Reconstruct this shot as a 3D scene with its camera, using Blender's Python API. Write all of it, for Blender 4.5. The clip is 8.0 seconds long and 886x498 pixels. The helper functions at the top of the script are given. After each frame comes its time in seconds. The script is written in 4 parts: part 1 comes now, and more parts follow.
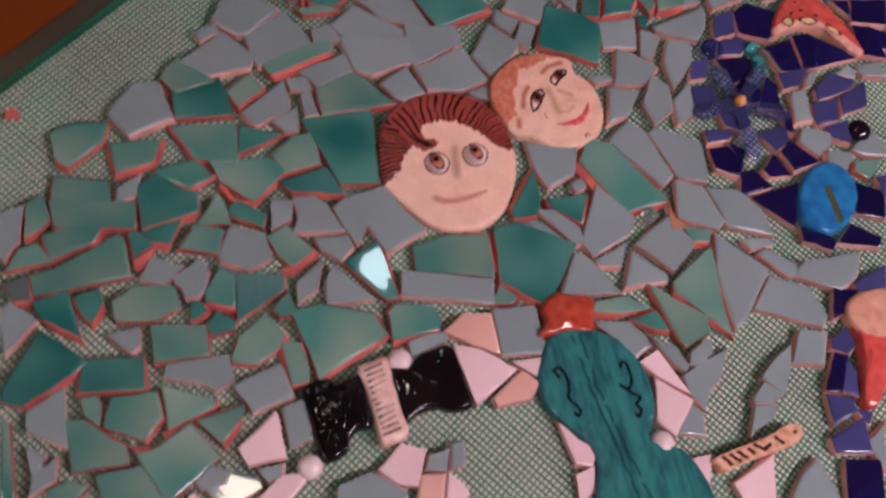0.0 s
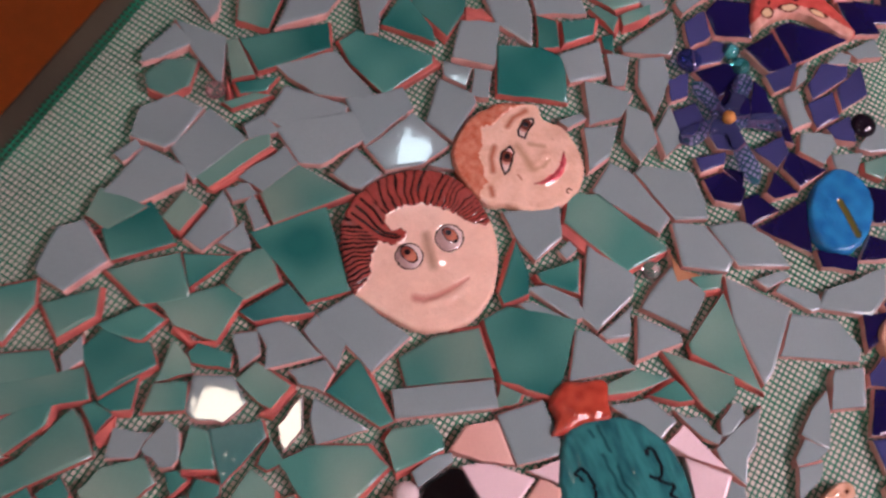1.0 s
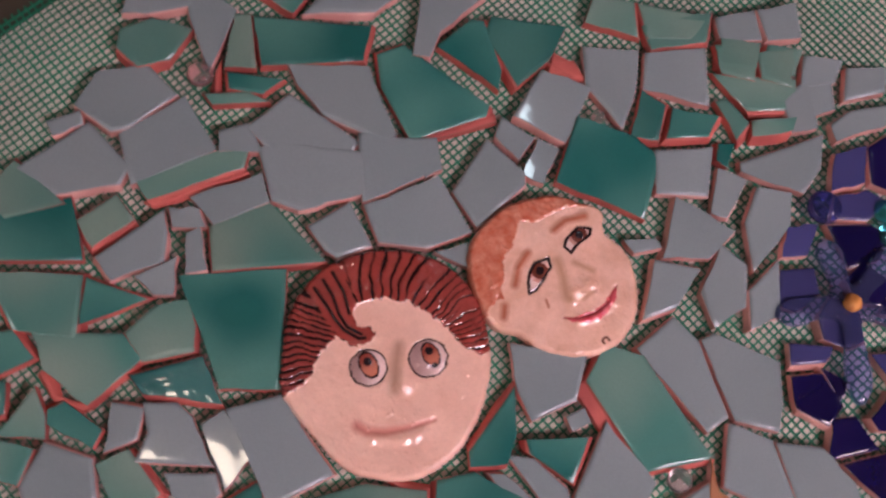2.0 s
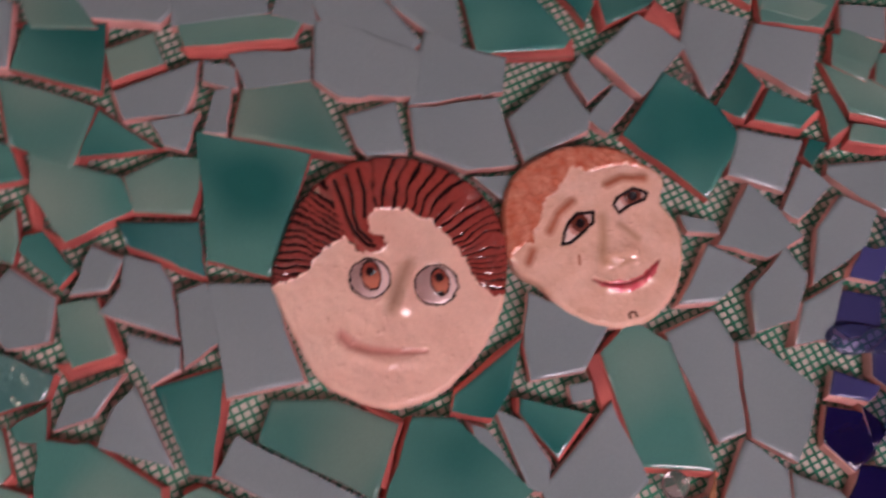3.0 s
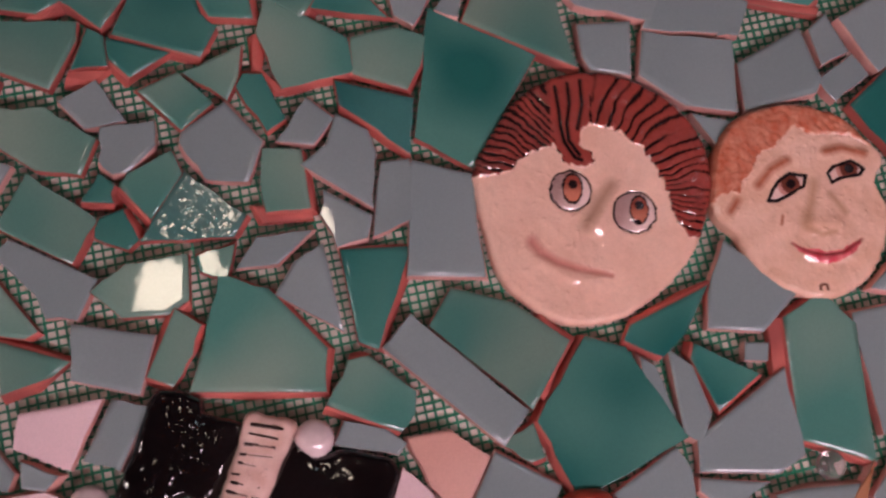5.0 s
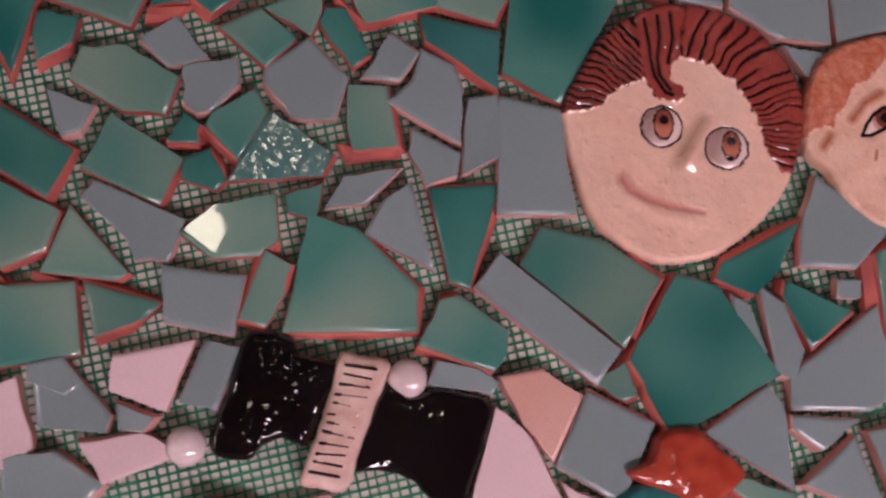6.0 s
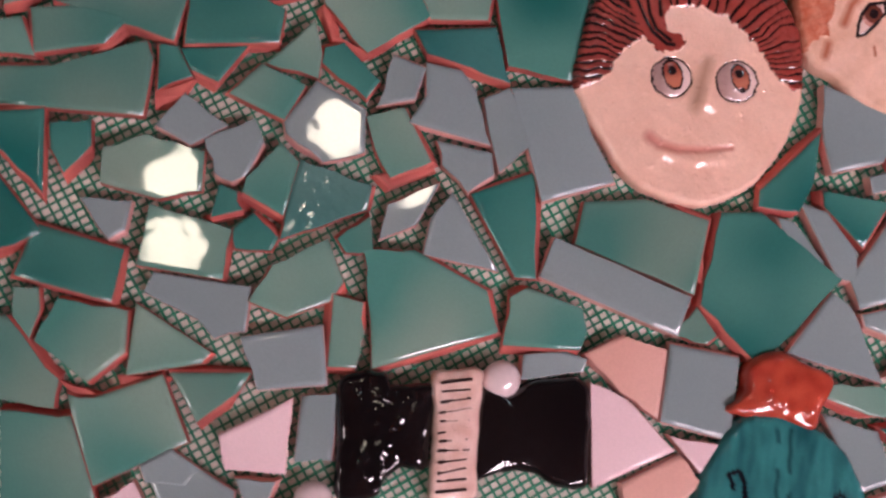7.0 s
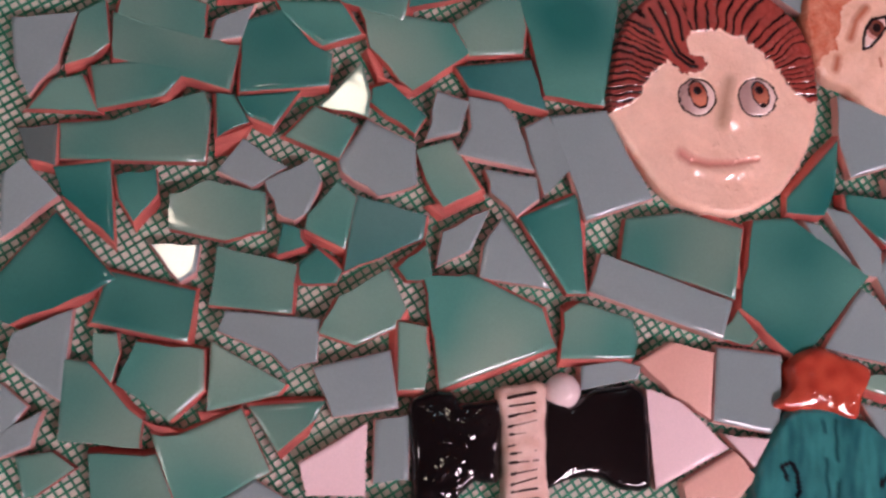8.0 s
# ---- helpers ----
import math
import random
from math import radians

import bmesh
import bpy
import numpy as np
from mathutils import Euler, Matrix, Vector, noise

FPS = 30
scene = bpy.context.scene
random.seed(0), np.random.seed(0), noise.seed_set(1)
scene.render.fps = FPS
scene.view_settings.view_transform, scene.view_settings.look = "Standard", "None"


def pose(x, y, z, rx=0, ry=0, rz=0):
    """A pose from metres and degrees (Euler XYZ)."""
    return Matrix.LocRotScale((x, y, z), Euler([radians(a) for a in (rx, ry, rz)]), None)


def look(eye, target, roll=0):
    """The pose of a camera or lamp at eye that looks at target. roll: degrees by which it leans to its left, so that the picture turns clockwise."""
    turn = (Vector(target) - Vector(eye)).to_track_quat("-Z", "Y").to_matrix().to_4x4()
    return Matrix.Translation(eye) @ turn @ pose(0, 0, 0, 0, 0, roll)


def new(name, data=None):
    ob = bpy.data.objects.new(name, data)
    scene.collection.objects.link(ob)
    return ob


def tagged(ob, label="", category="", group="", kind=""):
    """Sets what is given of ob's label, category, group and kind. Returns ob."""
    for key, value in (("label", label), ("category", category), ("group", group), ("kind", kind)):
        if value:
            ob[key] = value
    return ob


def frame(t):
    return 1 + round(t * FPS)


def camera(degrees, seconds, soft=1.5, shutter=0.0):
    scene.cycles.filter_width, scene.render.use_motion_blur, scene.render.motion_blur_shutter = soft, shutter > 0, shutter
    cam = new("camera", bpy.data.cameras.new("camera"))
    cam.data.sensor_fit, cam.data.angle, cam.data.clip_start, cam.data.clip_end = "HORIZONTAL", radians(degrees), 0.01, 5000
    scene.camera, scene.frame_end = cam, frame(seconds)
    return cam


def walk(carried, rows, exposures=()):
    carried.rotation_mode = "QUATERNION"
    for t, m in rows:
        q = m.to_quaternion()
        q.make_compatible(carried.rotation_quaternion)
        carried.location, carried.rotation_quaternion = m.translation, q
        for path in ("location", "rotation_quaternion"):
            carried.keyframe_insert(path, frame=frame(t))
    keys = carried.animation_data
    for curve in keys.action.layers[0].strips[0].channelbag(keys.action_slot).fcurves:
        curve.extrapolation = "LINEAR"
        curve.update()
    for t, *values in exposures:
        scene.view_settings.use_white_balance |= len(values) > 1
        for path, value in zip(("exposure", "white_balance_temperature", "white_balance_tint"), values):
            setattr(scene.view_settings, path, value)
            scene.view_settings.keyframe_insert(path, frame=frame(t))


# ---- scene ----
cam = camera(45.3, 8.0, soft=2.5, shutter=0.4)
PATH = [
    (0, (-0.3193, -0.2658, 0.7057), (0.3788, 0.2641, -1.0920), 20.41),
    (0.5, (-0.2740, -0.2197, 0.7348), (0.3946, 0.3177, -1.0719), 12.75),
    (1, (-0.2185, -0.1552, 0.6816), (0.4102, 0.2467, -1.1740), 14.95),
    (1.5, (-0.1129, -0.0863, 0.6018), (0.3905, 0.2591, -1.3027), 21.98),
    (1.7, (-0.0874, -0.0691, 0.5752), (0.3748, 0.3167, -1.3321), 20.65),
    (2.8, (-0.0345, -0.1065, 0.4933), (0.2651, 0.3728, -1.4252), 18.13),
    (3, (-0.0465, -0.1031, 0.4864), (0.2454, 0.3529, -1.4389), 22.25),
    (3.5, (-0.0601, -0.1136, 0.4766), (0.1567, 0.3122, -1.4655), 23.32),
    (4, (-0.0782, -0.1182, 0.4736), (0.1313, 0.3200, -1.4666), 24.07),
    (4.5, (-0.0990, -0.1139, 0.4727), (0.0930, 0.2968, -1.4753), 25.91),
    (4.7, (-0.1045, -0.1154, 0.4723), (0.0827, 0.2828, -1.4787), 26.84),
    (5.8, (-0.1307, -0.1300, 0.4572), (0.0089, 0.2193, -1.5071), 25.28),
    (6, (-0.1443, -0.1172, 0.4600), (0.0182, 0.1454, -1.5160), 33.86),
    (6.5, (-0.1676, -0.0994, 0.4662), (0.0330, 0.0921, -1.5145), 42.90),
    (7, (-0.1910, -0.0946, 0.4689), (0.0584, 0.0908, -1.5068), 40.17),
    (7.5, (-0.2154, -0.0832, 0.4782), (0.0949, 0.1103, -1.4881), 42.17),
    (8, (-0.2401, -0.0917, 0.4868), (0.1071, 0.1434, -1.4687), 38.93),
]
walk(cam, [(t, look(eye, target, roll)) for t, eye, target, roll in PATH],
     exposures=((0, -0.24, 6440, 15), (1.0, -0.04, 6400, 15), (1.7, -0.12, 6480, 18), (2.8, -0.42, 6600, 20), (4.7, -0.43, 6650, 20), (5.8, -0.44, 6470, 15), (6.5, -0.16, 6380, 13), (8, 0.02, 6380, 16)))

# ---- light: a dim room at night with two small ceiling lamps, a long strip lamp and an added west one ----
world = bpy.data.worlds.new("room_dark")
scene.world = world
world.use_nodes = True
world.node_tree.nodes["Background"].inputs[0].default_value = (0.9, 0.95, 1.0, 1)
world.node_tree.nodes["Background"].inputs[1].default_value = 0.012

LAMP_POWER = 19.0
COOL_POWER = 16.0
SIDE_POWER = 56.0
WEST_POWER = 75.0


# ---- materials ----
def mix_node(nt, factor, a, b):
    m = nt.nodes.new("ShaderNodeMix")
    m.data_type = "RGBA"
    nt.links.new(factor, m.inputs[0])
    for slot, v in ((6, a), (7, b)):
        if isinstance(v, tuple):
            m.inputs[slot].default_value = (*v, 1)
        else:
            nt.links.new(v, m.inputs[slot])
    return m.outputs[2]


def ramp(nt, value, lo, hi):
    r = nt.nodes.new("ShaderNodeMapRange")
    r.inputs[1].default_value, r.inputs[2].default_value = lo, hi
    nt.links.new(value, r.inputs[0])
    return r.outputs[0]


def noise_node(nt, vector, scale, detail=2.0, w=None, rough=0.5):
    n = nt.nodes.new("ShaderNodeTexNoise")
    n.inputs["Scale"].default_value = scale
    n.inputs["Detail"].default_value = detail
    n.inputs["Roughness"].default_value = rough
    if w is not None:
        n.noise_dimensions = "4D"
        nt.links.new(w, n.inputs["W"])
    nt.links.new(vector, n.inputs["Vector"])
    return n.outputs[0]


def material(name, light, dark, roughness=0.5, scale=30.0, fine=400.0, bump=0.2, bump_depth=0.0005, metal=0.0,
             spread=0.0, attribute="", bump_scale=0.0, coat=0.0, lo=0.35, hi=0.65):
    """Two colours mixed by a broad noise that differs from piece to piece, fine speckle, and relief."""
    m = bpy.data.materials.new(name)
    m.use_nodes = True
    nt = m.node_tree
    b = nt.nodes["Principled BSDF"]
    co = nt.nodes.new("ShaderNodeTexCoord").outputs["Object"]
    rnd = nt.nodes.new("ShaderNodeObjectInfo").outputs["Random"]
    w = nt.nodes.new("ShaderNodeMath")
    w.operation = "MULTIPLY"
    w.inputs[1].default_value = 37.0
    nt.links.new(rnd, w.inputs[0])
    broad = ramp(nt, noise_node(nt, co, scale, 0.0, w.outputs[0]), lo, hi)
    if attribute:
        at = nt.nodes.new("ShaderNodeAttribute")
        at.attribute_name = attribute
        colour = mix_node(nt, ramp(nt, noise_node(nt, co, scale, 3.0), 0.3, 0.9), at.outputs["Color"], at.outputs["Color"])
        hs = nt.nodes.new("ShaderNodeHueSaturation")
        nt.links.new(colour, hs.inputs["Color"])
        r = nt.nodes.new("ShaderNodeMapRange")
        r.inputs[3].default_value, r.inputs[4].default_value = 0.86, 1.1
        nt.links.new(noise_node(nt, co, scale, 3.0), r.inputs[0])
        nt.links.new(r.outputs[0], hs.inputs["Value"])
        colour = hs.outputs[0]
    else:
        colour = mix_node(nt, broad, light, dark)
    hs = nt.nodes.new("ShaderNodeHueSaturation")
    nt.links.new(colour, hs.inputs["Color"])
    v = nt.nodes.new("ShaderNodeMapRange")
    v.inputs[3].default_value, v.inputs[4].default_value = 1 - spread, 1 + spread
    nt.links.new(rnd, v.inputs[0])
    speck = nt.nodes.new("ShaderNodeMapRange")
    speck.inputs[3].default_value, speck.inputs[4].default_value = 0.9, 1.08
    nt.links.new(noise_node(nt, co, fine, 2.0), speck.inputs[0])
    mul = nt.nodes.new("ShaderNodeMath")
    mul.operation = "MULTIPLY"
    nt.links.new(v.outputs[0], mul.inputs[0])
    nt.links.new(speck.outputs[0], mul.inputs[1])
    nt.links.new(mul.outputs[0], hs.inputs["Value"])
    nt.links.new(hs.outputs[0], b.inputs["Base Color"])
    b.inputs["Roughness"].default_value = roughness
    b.inputs["Metallic"].default_value = metal
    b.inputs["IOR"].default_value = 1.62 if roughness < 0.15 else 1.5
    b.inputs["Coat Weight"].default_value = coat
    b.inputs["Coat Roughness"].default_value = 0.05
    if bump:
        bp = nt.nodes.new("ShaderNodeBump")
        bp.inputs["Strength"].default_value = bump
        bp.inputs["Distance"].default_value = bump_depth
        nt.links.new(noise_node(nt, co, bump_scale or fine, 2.0, w.outputs[0]), bp.inputs["Height"])
        nt.links.new(bp.outputs[0], b.inputs["Normal"])
    return m


GLAZE = dict(roughness=0.04, fine=900.0, bump=0.3, bump_depth=0.0006, bump_scale=45.0)
TEAL = material("sage_teal_glaze", (0.195, 0.30, 0.248), (0.065, 0.215, 0.182), scale=24.0, lo=0.28, hi=0.72, spread=0.12, **GLAZE)
DEEP = material("deep_teal_glaze", (0.080, 0.245, 0.205), (0.014, 0.125, 0.112), scale=24.0, lo=0.28, hi=0.72, spread=0.12, **GLAZE)
GREY = material("grey_glaze", (0.245, 0.308, 0.318), (0.22, 0.282, 0.294), scale=12.0, spread=0.05, **GLAZE)
RIPPLE = material("rippled_teal_glaze", (0.12, 0.23, 0.21), (0.04, 0.16, 0.15), roughness=0.06, scale=16.0, fine=900.0, bump=0.8, bump_depth=0.001, bump_scale=130.0)
DEEP_RIPPLE = material("rippled_deep_teal_glaze", (0.05, 0.185, 0.172), (0.01, 0.10, 0.10), roughness=0.06, scale=16.0, fine=900.0, bump=0.5, bump_depth=0.0008, bump_scale=130.0)
DUSK = material("dark_grey_green_glaze", (0.13, 0.16, 0.155), (0.09, 0.12, 0.12), scale=12.0, **GLAZE)
PINK = material("pale_pink_glaze", (0.82, 0.61, 0.64), (0.76, 0.56, 0.59), scale=12.0, spread=0.04, **GLAZE)
PEACH = material("peach_bisque", (0.76, 0.46, 0.40), (0.68, 0.38, 0.32), scale=20.0, spread=0.04, **GLAZE)
NAVY = material("navy_glaze", (0.009, 0.007, 0.06), (0.005, 0.004, 0.036), scale=14.0, spread=0.2, **GLAZE)
VIOLET = material("violet_blue_glaze", (0.055, 0.06, 0.18), (0.04, 0.043, 0.135), scale=14.0, spread=0.15, **GLAZE)
BROWN = material("amber_brown_glaze", (0.42, 0.20, 0.11), (0.25, 0.10, 0.05), scale=40.0, **GLAZE)
RED_CLAY = material("red_clay", (0.54, 0.135, 0.11), (0.36, 0.08, 0.07), roughness=0.8, scale=60.0, fine=700.0, bump=0.6, spread=0.15)
PINK_CLAY = material("pink_clay", (0.68, 0.38, 0.34), (0.52, 0.26, 0.23), roughness=0.8, scale=60.0, fine=700.0, bump=0.6, spread=0.12)
PAINTED = material("painted_glaze", (1, 1, 1), (1, 1, 1), roughness=0.07, scale=70.0, fine=800.0, bump=0.8,
                   bump_depth=0.0009, bump_scale=190.0, attribute="glaze")
ROUGH_PAINTED = material("lumpy_painted_glaze", (1, 1, 1), (1, 1, 1), roughness=0.10, scale=90.0, fine=800.0, bump=0.7,
                         bump_depth=0.0014, bump_scale=190.0, attribute="glaze")
BLACK = material("black_glaze", (0.008, 0.006, 0.007), (0.004, 0.003, 0.004), roughness=0.05, bump=0.5, bump_depth=0.001, bump_scale=130.0)
LINE = material("dark_brown_stroke", (0.03, 0.014, 0.012), (0.05, 0.02, 0.02), roughness=0.3)
PEARL = material("pearl_glass", (0.80, 0.66, 0.66), (0.70, 0.56, 0.57), roughness=0.08, bump=0.0, coat=0.6)
JET = material("black_glass", (0.006, 0.003, 0.008), (0.012, 0.006, 0.014), roughness=0.03, bump=0.0)
STRAND = material("green_mesh_plastic", (0.014, 0.22, 0.125), (0.010, 0.155, 0.09), roughness=0.4, scale=25.0)
PAPER = material("pinkish_white_paper", (0.80, 0.69, 0.63), (0.68, 0.575, 0.52), roughness=0.6, scale=9.0, fine=250.0)
WOOD = material("dark_olive_wood", (0.075, 0.06, 0.04), (0.045, 0.036, 0.025), roughness=0.5, scale=14.0, fine=120.0)
FLOOR = material("orange_terracotta", (0.80, 0.17, 0.03), (0.68, 0.13, 0.025), roughness=0.6, scale=5.0, fine=60.0)
# darker than wall paint, so the unseen walls and ceiling bounce little light
PLASTER = material("dim_bounce_plaster", (0.18, 0.165, 0.16), (0.155, 0.14, 0.135), roughness=0.9, scale=2.0, fine=90.0)
METAL = material("brushed_steel", (0.5, 0.5, 0.5), (0.45, 0.45, 0.45), roughness=0.35, metal=1.0)


def glass(name, tint, roughness=0.03, clear=0.9):
    m = bpy.data.materials.new(name)
    m.use_nodes = True
    b = m.node_tree.nodes["Principled BSDF"]
    b.inputs["Base Color"].default_value = (*tint, 1)
    b.inputs["Roughness"].default_value = roughness
    b.inputs["Transmission Weight"].default_value = clear
    b.inputs["IOR"].default_value = 1.5
    return m


CLEAR = glass("clear_glass", (0.92, 0.9, 0.88))
ROSE = glass("rose_glass", (0.95, 0.72, 0.72))
AQUA = glass("aqua_glass", (0.10, 0.55, 0.60))
COBALT = glass("cobalt_glass", (0.12, 0.16, 0.62))
STARGLASS = glass("violet_glass", (0.17, 0.20, 0.50), 0.05, 0.85)


def glow(name, colour, strength):
    m = bpy.data.materials.new(name)
    m.use_nodes = True
    b = m.node_tree.nodes["Principled BSDF"]
    b.inputs["Base Color"].default_value = (0.8, 0.8, 0.8, 1)
    b.inputs["Emission Color"].default_value = (*colour, 1)
    b.inputs["Emission Strength"].default_value = strength
    return m


# ---- mesh helpers ----
MM = 0.001
TOP = 0.0            # upper face of the tiles
BASE = -0.0070       # upper face of the backing mesh


def part(name, bm, mat, parent=None, label="", smooth=False):
    me = bpy.data.meshes.new(name)
    bm.to_mesh(me)
    bm.free()
    for m in (mat if isinstance(mat, tuple) else (mat,)):
        me.materials.append(m)
    if smooth:
        for p in me.polygons:
            p.use_smooth = True
    ob = new(name, me)
    if parent is not None:
        ob.parent = parent
    if label:
        ob["label"] = label
    return ob


def box(bm, x0, x1, y0, y1, z0, z1, bevel=0.0):
    geo = bmesh.ops.create_cube(bm, size=1.0, matrix=Matrix.Translation(((x0 + x1) / 2, (y0 + y1) / 2, (z0 + z1) / 2))
                                @ Matrix.Diagonal((x1 - x0, y1 - y0, z1 - z0, 1)))
    if bevel:
        edges = {e for v in geo["verts"] for e in v.link_edges}
        bmesh.ops.bevel(bm, geom=list(edges), offset=bevel, segments=2, affect="EDGES")
    return bm


def disc(bm, r, z0, z1, n=32, cx=0.0, cy=0.0):
    bmesh.ops.create_cone(bm, cap_ends=True, segments=n, radius1=r, radius2=r, depth=z1 - z0,
                          matrix=Matrix.Translation((cx, cy, (z0 + z1) / 2)))
    return bm


# ---- the room: ceiling and walls are unseen, added for bounced light ----
CEIL = 1.63
GROUND = -0.76
tagged(part("floor", box(bmesh.new(), -2.4, 2.6, -2.4, 2.6, GROUND - 0.1, GROUND), FLOOR), "orange-red terracotta floor of the room", "floor", kind="structure")
tagged(part("ceiling", box(bmesh.new(), -2.4, 2.6, -2.4, 2.6, CEIL, CEIL + 0.1), PLASTER), "unseen dark ceiling, added to bounce a little light", "ceiling", kind="structure")
for nm, x0, x1, y0, y1 in (("wall_north", -2.4, 2.6, 2.6, 2.72), ("wall_south", -2.4, 2.6, -2.52, -2.4),
                           ("wall_east", 2.6, 2.72, -2.52, 2.72), ("wall_west", -2.52, -2.4, -2.52, 2.72)):
    tagged(part(nm, box(bmesh.new(), x0, x1, y0, y1, GROUND - 0.1, CEIL + 0.1), PLASTER), "unseen dark room wall, added to bounce a little light", "wall", kind="structure")


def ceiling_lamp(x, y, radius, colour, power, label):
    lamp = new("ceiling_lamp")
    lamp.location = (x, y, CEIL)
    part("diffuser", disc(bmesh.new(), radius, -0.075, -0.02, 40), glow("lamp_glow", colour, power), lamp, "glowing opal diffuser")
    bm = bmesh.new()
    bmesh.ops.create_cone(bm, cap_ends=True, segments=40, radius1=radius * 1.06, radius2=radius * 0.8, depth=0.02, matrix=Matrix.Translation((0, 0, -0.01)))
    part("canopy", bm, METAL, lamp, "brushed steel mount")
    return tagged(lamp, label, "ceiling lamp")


ceiling_lamp(-0.24, 0.30, 0.054, (1.0, 0.87, 0.68), LAMP_POWER, "round warm white ceiling lamp, switched on")
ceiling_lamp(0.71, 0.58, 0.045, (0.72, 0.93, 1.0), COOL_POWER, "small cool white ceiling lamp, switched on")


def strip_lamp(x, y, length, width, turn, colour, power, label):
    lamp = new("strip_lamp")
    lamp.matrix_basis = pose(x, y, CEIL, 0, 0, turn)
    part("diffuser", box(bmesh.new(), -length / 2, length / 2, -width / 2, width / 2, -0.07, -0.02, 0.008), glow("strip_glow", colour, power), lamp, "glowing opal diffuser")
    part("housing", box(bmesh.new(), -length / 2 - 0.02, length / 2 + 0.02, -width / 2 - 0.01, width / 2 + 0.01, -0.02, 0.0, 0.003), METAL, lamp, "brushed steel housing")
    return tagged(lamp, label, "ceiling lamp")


strip_lamp(0.70, -1.35, 1.5, 0.20, 0, (1.0, 0.785, 0.85), SIDE_POWER, "long soft white strip lamp on the ceiling, switched on")
# unseen lamp, added so that west-facing tile edges catch a glint
strip_lamp(-2.1, -0.40, 0.8, 0.06, 90, (1.0, 0.9, 0.84), WEST_POWER, "unseen west strip lamp, inferred from glints on tile edges")

# ---- the work table; its far edge runs slightly askew ----
ASKEW = 15.5
table = new("work_table")
table.matrix_basis = pose(-0.10, 0.293, 0, 0, 0, ASKEW)
part("tabletop", box(bmesh.new(), -0.75, 0.95, -0.95, 0.0, -0.045, -0.0110, 0.004), WOOD, table)
for lx in (-0.68, 0.88):
    for ly in (-0.88, -0.07):
        part("leg", box(bmesh.new(), lx - 0.03, lx + 0.03, ly - 0.03, ly + 0.03, GROUND, -0.045, 0.004), WOOD, table)
tagged(table, "dark olive-brown wooden work table under the mosaic", "table")

paper = part("paper_sheet", box(bmesh.new(), -0.72, 0.9, -0.9, -0.030, -0.0110, -0.0089), PAPER)
paper.matrix_basis = table.matrix_basis
tagged(paper, "pinkish white paper sheet lying on the work table", "paper")

# ---- the mosaic: plastic mesh, with broken tiles glued onto it ----
mosaic = new("mosaic")
mosaic.location = (0, 0, BASE)
tagged(mosaic, "unfinished mosaic of broken glazed tiles on green mesh", "mosaic")


def strands():
    along, across, width = 0.00427, 0.0038, 0.00108
    x0, x1, y0, y1 = -0.62, 0.72, -0.80, -0.022
    verts, faces = [], []

    def bar(a0, a1, b0, b1, z0, z1):
        k = len(verts)
        verts.extend((x, y, z) for z in (z0, z1) for x, y in ((a0, b0), (a1, b0), (a1, b1), (a0, b1)))
        faces.extend([(k + 4, k + 5, k + 6, k + 7), (k, k + 1, k + 5, k + 4), (k + 1, k + 2, k + 6, k + 5),
                      (k + 2, k + 3, k + 7, k + 6), (k + 3, k, k + 4, k + 7)])

    rng = random.Random(3)
    for i in range(int((y1 - y0) / across) + 1):
        y, w = y0 + i * across + rng.uniform(-0.0002, 0.0002), width * rng.uniform(0.85, 1.2)
        bar(x0, x1, y - w / 2, y + w / 2, -0.0018, -0.0012)
    for i in range(int((x1 - x0) / along) + 1):
        x, w = x0 + i * along + rng.uniform(-0.0002, 0.0002), width * rng.uniform(0.85, 1.2)
        bar(x - w / 2, x + w / 2, y0, y1, -0.0013, -0.0007)
    me = bpy.data.meshes.new("backing_mesh")
    me.from_pydata(verts, [], faces)
    me.materials.append(STRAND)
    return me


backing = new("backing_mesh", strands())
backing.parent = mosaic
backing.matrix_parent_inverse = Matrix.Identity(4)
backing.matrix_basis = pose(-0.10, 0.293, 0, 0, 0, ASKEW)
tagged(backing, "green woven plastic backing mesh", kind="stuff")


# ---- fired and painted ceramic plaques ----
def spline(corners, steps):
    """A closed smooth line through the corners."""
    out, n = [], len(corners)
    for i in range(n):
        p0, p1, p2, p3 = (Vector(corners[(i + k) % n]) for k in (-1, 0, 1, 2))
        for s in range(steps):
            t = s / steps
            out.append(0.5 * (2 * p1 + (p2 - p0) * t + (2 * p0 - 5 * p1 + 4 * p2 - p3) * t * t + (3 * p1 - p0 - 3 * p2 + p3) * t ** 3))
    return out


def inside(p, poly):
    x, y = p
    hit = False
    for (ax, ay), (bx, by) in zip(poly, poly[1:] + poly[:1]):
        if (ay > y) != (by > y) and x < (bx - ax) * (y - ay) / (by - ay) + ax:
            hit = not hit
    return hit


def stroke(p, line):
    """Distance from a point to a polyline, and how far along it that is, 0 to 1."""
    best, where = 1e9, 0.0
    for i, (a, b) in enumerate(zip(line, line[1:])):
        a, b = Vector(a), Vector(b)
        d = b - a
        t = min(1, max(0, (Vector(p) - a).dot(d) / d.length_squared))
        r = (Vector(p) - a - d * t).length
        if r < best:
            best, where = r, (i + t) / (len(line) - 1)
    return best, where


def oval(p, c, rx, ry, turn=0.0):
    d = Matrix.Rotation(-radians(turn), 2) @ (Vector(p) - Vector(c))
    return math.hypot(d.x / rx, d.y / ry)


